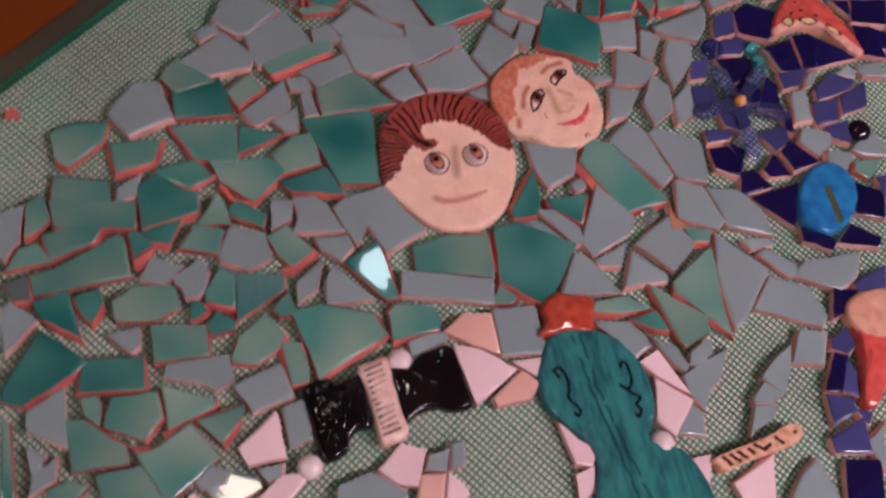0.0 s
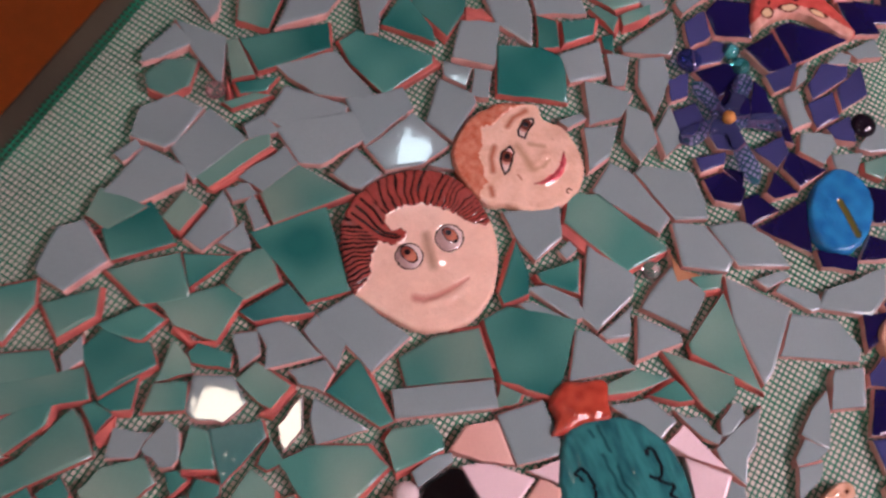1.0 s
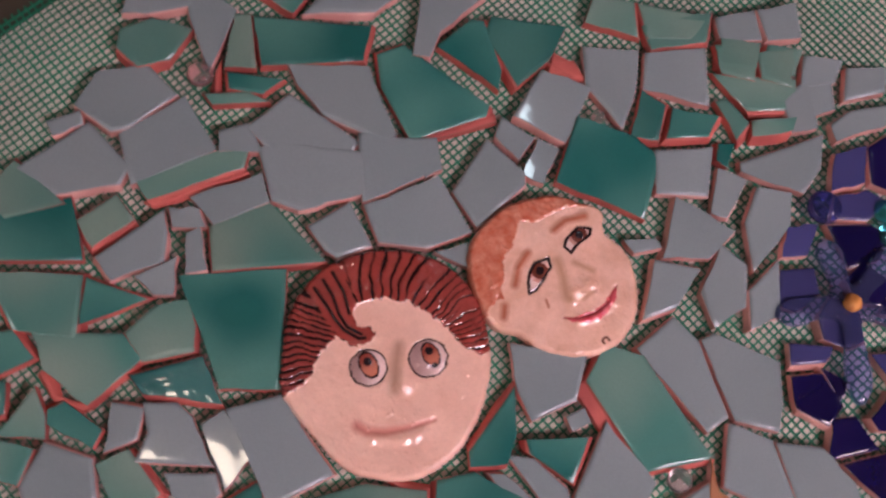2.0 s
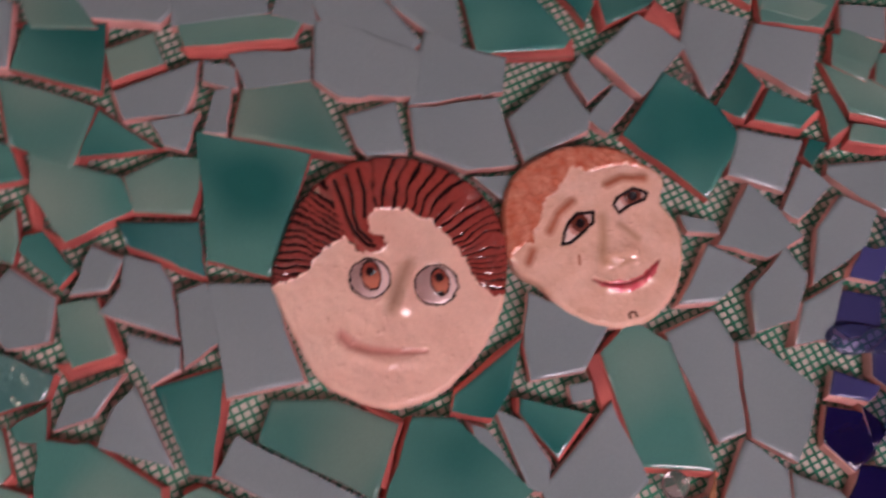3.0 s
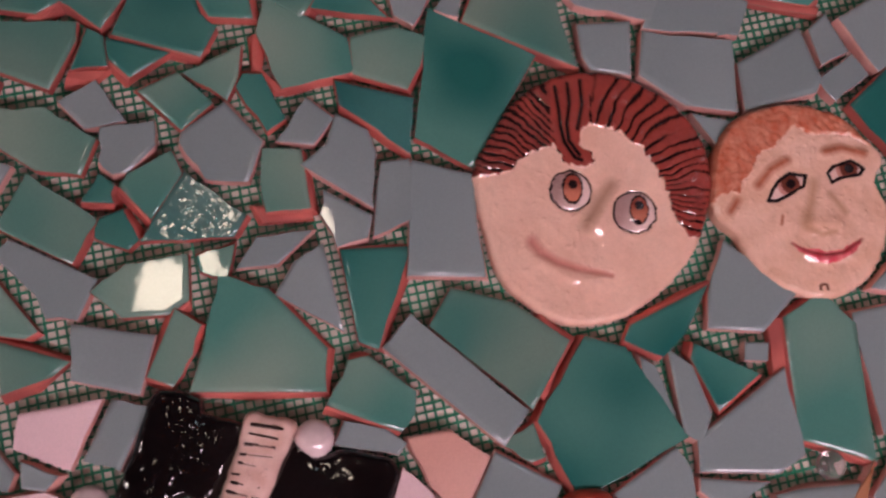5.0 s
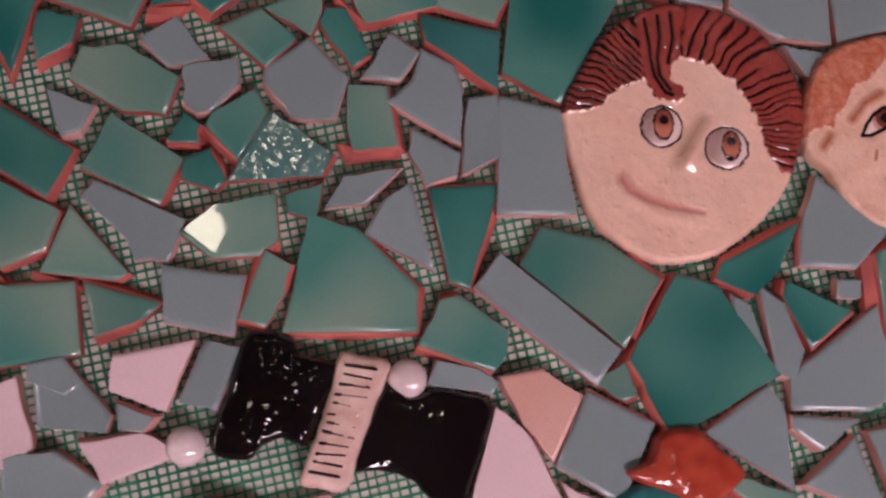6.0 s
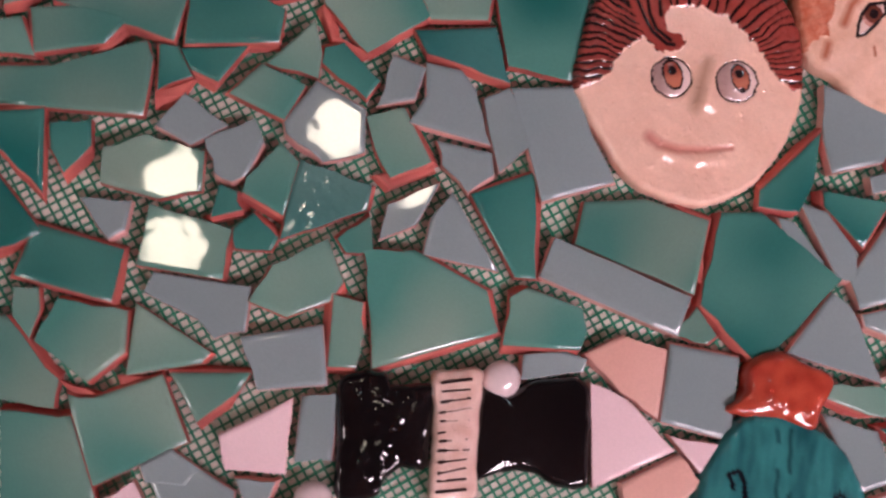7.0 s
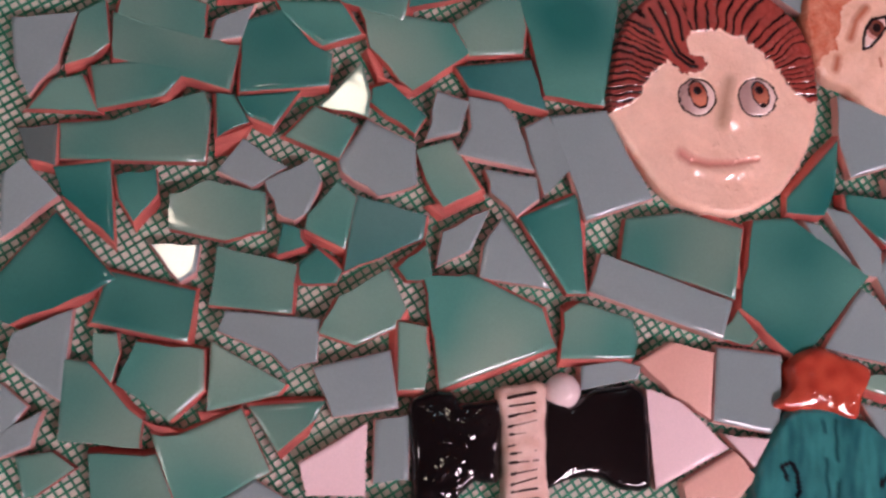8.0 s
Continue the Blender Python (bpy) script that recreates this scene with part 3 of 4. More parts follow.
def paint_tag(x, y):
    for a, b in (((35, -293), (37, -300)), ((41, -295), (44, -302)), ((47, -296), (50, -303)), ((55, -299), (56, -303)), ((61, -299), (65, -306)), ((66, -305), (71, -305)), ((78, -303), (80, -309))):
        if stroke((x, y), [a, b])[0] < 1.4:
            return (0.05, 0.015, 0.01)
    if math.hypot(x - 93, y + 308) < 1.6:
        return (0.08, 0.02, 0.01)
    return blend((0.76, 0.45, 0.32), (0.56, 0.27, 0.16), 0.4 + noise.noise((x / 5, y / 5, 1.0)))


tag = plaque("ceramic_tag", [(29, -290), (28, -296), (31, -302), (52, -306), (75, -312), (92, -315), (99, -312), (100, -306), (94, -301), (75, -299), (52, -294)], (64, -303), 11.0, PAINTED,
             paint_tag, None, steps=8, rings=24, rim=2.0, dome=0.6)
tagged(tag, "small orange-brown ceramic tag with dark illegible strokes", "ceramic tag")


# ---- glass beads ----
def bead(name, x, y, r, h, mat, label, z=BASE):
    bm = bmesh.new()
    bmesh.ops.create_uvsphere(bm, u_segments=28, v_segments=16, radius=1.0, matrix=Matrix.Diagonal((r * MM, r * MM, h * MM, 1)))
    ob = part(name, bm, mat, None, "", True)
    ob.location = (x * MM, y * MM, z + h * MM)
    return tagged(ob, label, "glass bead", name + "s in the mosaic")


for x, y, r in ((-120, -113, 8.6), (-212, -144, 8.6), (6, -261, 8.6)):
    bead("pearl_bead", x, y, r, 6.4, PEARL, "round pearly white glass bead beside ceramic instruments")
bead("clear_bead", 112, -116, 6.8, 5.5, CLEAR, "clear glass bead on green mesh")
bead("clear_bead", 168, 80, 4.0, 5.0, ROSE, "tiny rose glass bead between grey tiles")
bead("clear_bead", -26, 191, 7.5, 5.0, ROSE, "clear rose glass bead on green mesh")
bead("blue_bead", 261, -20, 10.0, 6.0, COBALT, "cobalt blue glass bead among blue tiles")
bead("aqua_bead", 292, -36, 6.8, 6.0, AQUA, "aqua glass bead among blue tiles")
bead("aqua_bead", 288, -50, 7.5, 6.0, AQUA, "aqua glass bead among blue tiles")
bead("black_bead", 322, -146, 10.0, 6.5, JET, "shiny black glass bead among violet tiles")

# ---- the broken tiles ----
RIM_RED = material("thin_glaze_over_red_clay", (0.36, 0.15, 0.12), (0.22, 0.12, 0.10), roughness=0.12, scale=80.0)
RIM_PINK = material("thin_glaze_over_pink_clay", (0.52, 0.38, 0.37), (0.40, 0.31, 0.31), roughness=0.12, scale=80.0)
KINDS = {"teal": (TEAL, RED_CLAY), "deep": (DEEP, RED_CLAY), "grey": (GREY, PINK_CLAY), "dusk": (DUSK, RED_CLAY), "ripple": (RIPPLE, RED_CLAY), "deep_ripple": (DEEP_RIPPLE, RED_CLAY), "pink": (PINK, PINK_CLAY),
         "peach": (PEACH, PINK_CLAY), "navy": (NAVY, PINK_CLAY), "violet": (VIOLET, PINK_CLAY), "brown": (BROWN, PINK_CLAY), "clay": (RED_CLAY, RED_CLAY)}
SHARD_RNG = random.Random(21)


def offset(ring, amounts):
    """The closed outline pushed outwards, edge by edge."""
    n, out = len(ring), []
    lines = []
    for i in range(n):
        a, b = ring[i], ring[(i + 1) % n]
        d = (b - a).normalized()
        m = Vector((d.y, -d.x)) * amounts[i]
        lines.append((a + m, d))
    for i in range(n):
        (p, d), (q, e) = lines[i - 1], lines[i]
        cross = d.x * e.y - d.y * e.x
        if abs(cross) < 0.25:
            out.append(ring[i] + ((p - ring[i]) - d * (p - ring[i]).dot(d) + (q - ring[i]) - e * (q - ring[i]).dot(e)) / 2)
        else:
            t = ((q.x - p.x) * e.y - (q.y - p.y) * e.x) / cross
            s = p + d * t
            if (s - ring[i]).length > 4.0:
                s = ring[i] + (s - ring[i]).normalized() * 4.0
            out.append(s)
    return out


def shard(kind, x, y, slant, *polar):
    """A broken piece of tile about (x, y) mm, glued a little askew; its corners by reach in mm and bearing in degrees, anticlockwise."""
    rng = SHARD_RNG
    pts = [Vector((r * math.cos(radians(a)), r * math.sin(radians(a)))) for r, a in polar]
    red = KINDS[kind][1] is RED_CLAY
    reach = min(r for r, _ in polar)
    ring, flare, edge = [], [], []
    for i, a in enumerate(pts):
        b = pts[(i + 1) % len(pts)]
        d = b - a
        broken = rng.random() < 0.48
        if rng.random() < (0.4 if red else 0.25):
            spread = rng.uniform(1.4, 3.6) if red else rng.uniform(0.9, 2.2)
        else:
            spread = rng.uniform(0.05, 0.45)
        k = 3 if d.length > 26 else 2 if d.length > 15 else 1 if d.length > 8 else 0
        side = Vector((d.y, -d.x)).normalized()
        for s in range(k + 1):
            slide = rng.uniform(-0.08, 0.08) if s else 0.0
            ring.append(a + d * (s / (k + 1) + slide) + side * (rng.gauss(0, 0.45) if broken and s else 0.0))
            flare.append(spread * rng.uniform(0.55, 1.3))
            edge.append(rng.uniform(0.35, 0.6) if broken else min(rng.uniform(2.2, 3.2), 0.22 * reach))
    ring = offset(ring, [1.0 if kind in ("navy", "violet") else 0.35] * len(ring))
    n = len(ring)
    thick = -BASE / MM + 0.2
    lift = rng.gauss(0, 0.35) - (2.2 if kind == "clay" else 0.0)
    tx, ty = slant
    drop = [min(1.0, max(0.5, e / 2.4)) for e in edge]
    levels = [(offset(ring, [-e * f for e in edge]), [-fall * q for q in drop]) for f, fall in ((1.0, 0.0), (0.75, 0.07), (0.4, 0.35), (0.1, 0.83), (0.0, 1.35))]
    levels += [(offset(ring, [f * 0.35 for f in flare]), [-1.9] * n), (offset(ring, flare), [-thick - lift] * n)]
    glazed = 4
    verts, faces = [], []
    for k, (line, depths) in enumerate(levels):
        for p, z in zip(line, depths):
            tilt = (p.x * tx + p.y * ty) if k < 6 else 0.0
            verts.append((p.x * MM, p.y * MM, (z + tilt + lift) * MM))
    faces.append(tuple(range(n)))
    for k in range(len(levels) - 1):
        for i in range(n):
            j = (i + 1) % n
            faces.append((k * n + i, (k + 1) * n + i, (k + 1) * n + j, k * n + j))
    me = bpy.data.meshes.new("tile_shard")
    me.from_pydata(verts, [], faces)
    for m in KINDS[kind]:
        me.materials.append(m)
    me.materials.append(RIM_RED if red else RIM_PINK)
    for f, p in enumerate(me.polygons):
        p.material_index = 1 if f > glazed * n else 2 if f > (glazed - 1) * n and edge[f - (glazed - 1) * n - 1] > 1 else 0
        p.use_smooth = 0 < f <= glazed * n
    ob = new("tile_shard", me)
    ob.parent = mosaic
    ob.location = (x * MM, y * MM, -BASE)
    return ob


shard("grey", -306, 108, (-0.007, 0.005), (12.4, -160), (20.9, -115), (10.3, -49), (25.0, 32), (19.8, 112))
shard("teal", -283, 110, (-0.039, 0.004), (5.8, 165), (16.7, -137), (10.8, -89), (10.7, -37), (18.4, 49), (11.5, 92))
shard("teal", -244, 93, (-0.002, -0.025), (30.5, 174), (30.3, -57), (27.6, -13), (12.1, 11), (34.9, 135))
shard("deep", -195, 78, (0.015, 0.009), (30.5, -156), (24.2, -58), (19.8, -18), (11.4, 0), (21.6, 84), (26.8, 130))
shard("teal", -300, 85, (-0.003, 0.005), (16.5, -44), (12.0, 33), (8.8, 115), (16.7, -172))
shard("teal", -268, 83, (0.019, 0.003), (21.4, -157), (15.2, -44), (22.6, -6), (9.2, 71), (20.9, 145))
shard("teal", -270, 61, (0.006, -0.010), (39.5, -173), (32.6, -47), (31.7, 0), (32.2, 16), (13.6, 151), (36.9, 162))
shard("deep", -231, 57, (0.027, 0.011), (12.4, -129), (10.4, -42), (8.2, 54), (10.6, 106))
shard("deep", -214, 55, (-0.018, -0.030), (8.8, -165), (10.0, -81), (18.0, 11), (13.6, 143))
shard("teal", -172, 50, (0.082, 0.062), (12.6, -74), (7.7, -13), (15.7, 60), (17.3, -178))
shard("teal", -191, 36, (0.024, -0.010), (14.5, -77), (16.0, -4), (13.3, 95), (18.0, 170))
shard("deep", -154, 40, (-0.003, -0.022), (11.7, 159), (16.6, -74), (15.5, -38), (11.2, 89), (13.6, 128))
shard("deep", -178, 90, (0.001, -0.025), (15.3, 161), (13.0, -97), (21.9, -34), (14.3, 28), (21.4, 138))
shard("teal", -137, 67, (-0.002, -0.006), (21.0, 170), (23.3, -108), (28.6, -22), (21.9, 13), (31.0, 129))
shard("teal", -95, 65, (-0.004, -0.021), (20.4, -147), (18.9, -64), (14.6, -20), (18.3, 32), (13.9, 94), (20.4, 161))
shard("deep_ripple", -101, 38, (-0.018, -0.008), (16.7, 178), (26.4, -50), (18.5, 20), (22.8, 148))
shard("deep", -60, 49, (0.005, 0.002), (32.3, -133), (36.7, -82), (38.7, 31), (43.8, 115))
shard("grey", -131, 28, (0.048, -0.013), (16.2, -150), (9.4, -73), (11.8, 19), (13.3, 97))
shard("grey", -113, 17, (-0.033, -0.028), (9.7, 165), (21.6, -158), (28.9, -63), (13.3, 2), (13.9, 49), (18.5, 109))
shard("grey", -112, -16, (0.012, 0.006), (11.3, 167), (12.2, -103), (12.5, -32), (12.7, 14), (17.1, 127))
shard("grey", -92, -2, (0.007, -0.039), (6.6, 165), (21.0, -108), (15.1, -50), (18.4, 66), (15.3, 109))
shard("grey", -64, -13, (-0.014, -0.009), (32.2, -125), (29.9, -57), (11.7, -1), (24.7, 65), (33.5, 125))
shard("teal", -142, 0, (0.045, -0.036), (10.5, -135), (14.7, -111), (17.8, -37), (18.0, 62), (18.3, 120))
shard("grey", -171, 16, (0.054, 0.022), (17.1, 179), (16.6, -104), (21.8, -47), (20.1, 8), (20.2, 86), (17.8, 161))
shard("grey", -229, 30, (0.009, -0.010), (10.2, -98), (16.9, -18), (13.0, 85), (14.2, 173))
shard("grey", -212, 11, (0.013, -0.038), (12.1, -151), (12.0, -110), (10.2, -73), (13.3, 12), (18.5, 51), (15.1, 140))
shard("teal", -248, 13, (-0.052, 0.011), (23.2, -175), (13.8, -96), (23.0, -38), (23.1, 6), (15.2, 90), (23.1, 145))
shard("teal", -199, -3, (0.018, 0.055), (13.8, -167), (17.1, -85), (14.1, 19), (16.6, 61), (10.8, 164))
shard("ripple", -180, -18, (-0.039, 0.011), (16.6, -172), (24.0, -150), (20.6, -21), (24.0, 6), (21.5, 104))
shard("grey", -144, -31, (0.086, -0.013), (16.5, -149), (6.8, -59), (19.5, 29), (8.9, 141))
shard("grey", -126, -45, (-0.007, 0.013), (11.9, 130), (15.8, -159), (26.0, -52), (18.8, 76))
shard("deep", -98, -49, (-0.080, -0.028), (21.9, -103), (24.2, -81), (28.7, 56), (25.4, 128))
shard("teal", -168, -38, (-0.051, -0.026), (7.5, -147), (8.3, -48), (11.3, 49), (8.7, 166))
shard("teal", -148, -71, (-0.002, 0.020), (22.0, -177), (35.8, -138), (38.4, -34), (31.2, -4), (23.0, 80), (33.3, 123))
shard("teal", -196, -52, (-0.067, -0.039), (15.8, -128), (14.2, -44), (18.0, -9), (23.3, 48), (15.5, 133), (24.1, -175))
shard("teal", -181, -77, (0.010, 0.014), (17.3, -134), (15.9, -93), (6.5, -17), (14.1, 51), (17.4, 99))
shard("grey", -241, -51, (-0.002, -0.017), (5.9, -111), (15.4, -79), (22.2, -43), (23.0, 7), (24.7, 131), (24.8, 153))
shard("teal", -242, -23, (-0.062, -0.026), (22.6, -57), (21.1, 4), (23.1, 118), (22.1, -168))
shard("deep", -212, -26, (0.011, 0.044), (9.5, -157), (10.1, -53), (10.7, -21), (9.8, 79), (9.2, 143))
shard("deep", -220, -8, (-0.003, -0.052), (10.0, -144), (7.8, -47), (5.7, 28), (7.6, 103))
shard("deep", -291, -20, (0.010, -0.024), (24.7, -57), (23.1, 1), (22.9, 119), (24.0, -180))
shard("deep", -281, 32, (-0.026, -0.008), (8.0, -173), (13.6, -110), (9.5, -19), (13.3, 34), (11.6, 124))
shard("deep", -302, 38, (0.009, 0.001), (10.4, 174), (25.7, -77), (17.4, 38), (18.2, 126))
shard("deep", -332, 3, (-0.013, -0.006), (27.3, -172), (21.5, -140), (23.1, -25), (33.0, -13), (33.1, 63), (23.8, 171))
shard("grey", -329, 46, (-0.016, 0.011), (22.8, -127), (15.6, -24), (14.9, 73), (11.5, 127))
shard("dusk", -316, 65, (-0.014, -0.022), (8.3, -139), (11.6, -71), (11.5, 35), (12.4, 127))
shard("grey", -341, -29, (-0.050, -0.013), (12.9, 169), (11.1, -109), (21.3, -77), (25.5, 41), (15.7, 118))
shard("grey", -270, -4, (-0.038, -0.007), (10.0, -108), (8.3, -57), (10.6, 25), (14.9, 136))
shard("teal", -312, -35, (-0.012, 0.012), (6.7, -159), (13.0, -97), (5.4, -21), (9.2, 48), (10.2, 108))
shard("teal", -290, -53, (-0.009, -0.034), (21.8, 172), (19.6, -101), (17.4, -37), (19.7, 19), (20.7, 115))
shard("teal", -258, -66, (0.000, 0.039), (20.7, -160), (15.3, -38), (18.0, -19), (23.8, 112))
shard("teal", -322, -56, (0.005, -0.029), (22.0, -153), (26.5, -62), (20.9, -37), (19.7, 89), (25.2, 110))
shard("grey", -210, -82, (-0.021, -0.025), (17.9, -145), (21.0, -46), (21.5, 30), (21.7, 141))
shard("teal", -243, -88, (0.011, -0.007), (15.1, -131), (11.3, -12), (17.1, 12), (19.9, 145))
shard("teal", -352, -78, (0.016, -0.020), (11.6, -141), (9.0, -119), (14.2, -7), (10.6, 49), (13.2, 128))
shard("pink", -231, -115, (0.017, -0.021), (15.9, -154), (17.6, -57), (24.9, 38), (15.8, 151))
shard("grey", -204, -114, (-0.005, -0.005), (16.8, -136), (15.6, -78), (17.4, 44), (14.6, 102))
shard("teal", -93, -92, (0.022, -0.013), (23.3, -164), (19.5, -58), (18.1, -28), (16.4, 4), (16.6, 107), (19.5, 137))
shard("grey", -59, -85, (0.028, 0.019), (35.4, 159), (35.5, -52), (34.6, -21), (35.5, 128))
shard("teal", -41, -63, (0.014, -0.034), (31.1, 177), (37.2, -64), (32.4, -4), (15.4, 66), (29.3, 139))
shard("deep", 7, -94, (-0.003, 0.010), (30.2, -165), (41.8, -103), (40.9, -17), (29.0, 70), (32.3, 105))
shard("teal", -26, -113, (-0.010, -0.039), (12.3, 177), (6.7, -76), (8.2, -29), (10.6, 80))
shard("grey", -94, -112, (0.001, 0.016), (17.3, -170), (12.4, -30), (13.9, -6), (6.7, 35), (15.3, 153))
shard("peach", -62, -123, (0.017, -0.000), (10.5, -130), (24.3, -74), (19.4, 15), (16.3, 89), (21.0, 145))
shard("grey", -33, -139, (-0.028, 0.001), (23.1, -157), (25.9, -74), (23.9, 24), (24.5, 109))
shard("pink", -73, -147, (0.003, 0.015), (28.4, -130), (25.9, -36), (13.9, 71), (24.0, 110))
shard("pink", -40, -166, (0.017, -0.018), (9.5, -103), (13.2, -2), (15.2, 138))
shard("peach", -61, -175, (-0.007, -0.008), (18.7, -173), (12.0, -59), (17.9, -13), (15.2, 44), (18.2, 165))
shard("deep", 34, -57, (0.021, -0.010), (18.5, -159), (13.4, -87), (11.7, -8), (29.2, 43), (14.7, -180))
shard("grey", -358, -47, (-0.006, -0.025), (13.3, -117), (7.6, -7), (11.7, 91))
shard("grey", -269, -117, (-0.018, 0.003), (10.2, -168), (9.8, -50), (13.1, -11), (9.4, 69), (11.7, 154))
shard("grey", -262, -125, (0.040, -0.041), (16.9, -132), (21.6, -41), (19.4, -21), (18.9, 108), (22.0, 140))
shard("pink", -234, -148, (-0.006, -0.006), (16.9, -132), (15.3, -7), (14.6, 15), (9.3, 69), (22.1, 170))
shard("grey", -267, -159, (0.001, 0.013), (21.0, -152), (17.8, -30), (21.8, -5), (11.6, 78), (21.3, 160))
shard("grey", -235, -134, (-0.015, -0.037), (6.3, -143), (6.4, -47), (8.7, 9), (9.6, 136))
shard("teal", -36, 91, (0.001, -0.027), (27.1, -165), (39.5, -42), (21.9, 45), (24.7, 139))
shard("grey", -91, 111, (0.004, 0.005), (22.3, -152), (14.4, -56), (15.4, 6), (23.5, 38), (23.5, 169))
shard("grey", -64, 116, (-0.000, 0.004), (7.9, -173), (5.2, -87), (10.8, -46), (8.6, 18), (10.9, 122))
shard("grey", -66, 98, (-0.016, -0.019), (13.1, -133), (12.1, -83), (12.7, 57), (10.4, 95))
shard("grey", -89, 90, (0.067, 0.079), (7.3, -135), (10.1, -69), (15.0, 32), (12.4, 145))
shard("grey", -37, 116, (0.040, -0.014), (17.2, -151), (18.8, -28), (20.8, 21), (22.9, 153))
shard("teal", -49, 140, (-0.007, -0.029), (29.8, -168), (25.8, -21), (31.3, 1), (10.0, 45), (32.6, 163))
shard("teal", -102, 132, (0.014, -0.003), (15.6, -137), (14.4, -22), (15.4, 49), (14.7, 156))
shard("deep", -137, 140, (-0.020, -0.015), (24.2, -166), (28.7, -55), (25.7, 26), (22.4, 132))
shard("deep", -118, 92, (-0.025, 0.012), (16.6, -156), (21.4, -22), (14.9, 104))
shard("grey", 60, 40, (-0.028, 0.042), (8.1, -84), (9.8, 16), (11.8, 153))
shard("grey", 47, 66, (-0.013, -0.006), (23.6, -173), (16.6, -93), (30.2, -36), (28.5, 39), (29.4, 139))
shard("grey", 95, 69, (0.065, -0.039), (27.6, -134), (17.8, -30), (18.6, -6), (25.7, 71), (22.9, 169))
shard("grey", 5, 75, (0.009, 0.025), (10.3, -155), (12.0, -115), (18.9, -41), (19.8, 47), (16.4, 138))
shard("grey", 6, 113, (0.002, -0.006), (25.6, -167), (21.8, -131), (31.8, -44), (30.1, 2), (16.5, 71), (32.2, 128))
shard("grey", 55, 103, (-0.017, -0.004), (33.9, -152), (23.6, -42), (22.9, 5), (10.6, 60), (26.5, 126))
shard("grey", -181, 156, (0.001, -0.000), (20.6, -177), (24.4, -130), (28.1, -47), (28.1, 26), (22.8, 67), (20.1, 158))
shard("teal", -138, 164, (-0.006, -0.029), (14.7, -134), (24.5, -37), (18.7, 76), (16.9, 154))
shard("grey", -103, 165, (-0.024, -0.013), (20.2, -152), (22.6, -48), (25.2, -22), (26.1, 62), (34.0, 158))
shard("grey", -102, 192, (0.012, 0.004), (9.4, -152), (9.5, -28), (10.1, 19), (9.9, 152))
shard("grey", -69, 193, (-0.014, -0.006), (25.9, 165), (20.2, -130), (17.6, -104), (28.7, -18), (23.3, 34), (21.6, 109))
shard("grey", -59, 162, (0.012, -0.029), (29.3, -145), (29.0, -34), (28.3, 44), (23.8, 147))
shard("teal", -45, 220, (-0.038, -0.009), (16.9, 172), (16.0, -131), (16.8, -64), (25.1, -6), (14.5, 63), (16.9, 132))
shard("grey", -33, 242, (0.006, -0.000), (18.4, 180), (8.1, -132), (21.7, -30), (22.3, 27), (14.8, 153))
shard("grey", -11, 222, (0.016, 0.019), (7.7, 157), (32.9, -108), (18.7, -9), (31.4, 90))
shard("teal", 3, 201, (-0.005, 0.004), (19.1, -142), (18.7, -89), (16.3, 50), (16.5, 80))
shard("deep", 39, 185, (-0.015, -0.046), (31.9, -175), (30.1, -47), (34.1, -6), (36.8, 131))
shard("deep", -3, 175, (-0.008, -0.000), (11.8, 174), (9.3, -68), (17.8, -16), (14.2, 129))
shard("teal", -15, 171, (-0.003, -0.008), (11.6, 178), (19.1, -31), (8.7, -1), (15.3, 150))
shard("grey", -22, 147, (-0.024, -0.004), (11.7, -168), (14.9, -51), (11.3, 36), (11.3, 130))
shard("grey", 12, 137, (-0.014, 0.016), (21.6, -177), (28.8, -48), (30.9, -34), (23.9, 85), (30.3, 151))
shard("grey", 39, 145, (0.014, 0.002), (27.2, 133), (13.0, -162), (30.0, -72), (35.7, -58), (25.8, 31), (37.3, 120))
shard("deep", 84, 133, (0.013, 0.003), (24.4, 152), (31.0, -130), (37.0, -48), (37.1, -37), (30.6, 88), (34.8, 116))
shard("grey", 68, 91, (-0.013, -0.012), (7.3, -140), (5.7, -20), (6.7, 55), (5.0, 143))
shard("grey", 147, 97, (-0.019, 0.008), (23.7, 174), (23.6, -100), (25.0, 1), (21.9, 81))
shard("grey", 117, 88, (0.031, 0.002), (9.8, 148), (12.8, -100), (12.1, -24), (13.9, 90))
shard("grey", 125, 69, (-0.029, -0.024), (13.1, -169), (12.8, -111), (13.0, 12), (13.5, 70))
shard("deep", 163, 52, (-0.013, 0.017), (35.7, 175), (36.0, -90), (27.1, -17), (20.0, 26), (33.3, 102))
shard("deep", 195, 68, (-0.006, -0.035), (16.7, -159), (14.2, -99), (12.7, 14), (17.0, 76))
shard("deep", 215, 54, (-0.000, -0.004), (17.1, -176), (11.2, -63), (17.2, -5), (14.5, 110))
shard("grey", 197, 31, (-0.027, 0.045), (21.1, -167), (18.9, -71), (23.8, 16), (20.2, 118))
shard("grey", 184, -5, (0.024, 0.032), (22.1, -172), (13.6, -86), (22.5, -16), (24.3, 88))
shard("deep", 224, 31, (-0.004, 0.005), (6.4, -169), (7.8, -113), (8.5, 21), (7.1, 95))
shard("grey", 212, 10, (-0.007, 0.027), (14.1, -153), (13.4, -116), (15.5, 7), (15.4, 76))
shard("grey", 253, 10, (0.013, 0.003), (26.6, 162), (17.8, -85), (20.3, -26), (31.1, 15), (26.7, 151))
shard("grey", 227, -13, (0.005, 0.007), (13.3, 163), (31.6, -135), (12.5, -42), (22.1, 21), (19.3, 79))
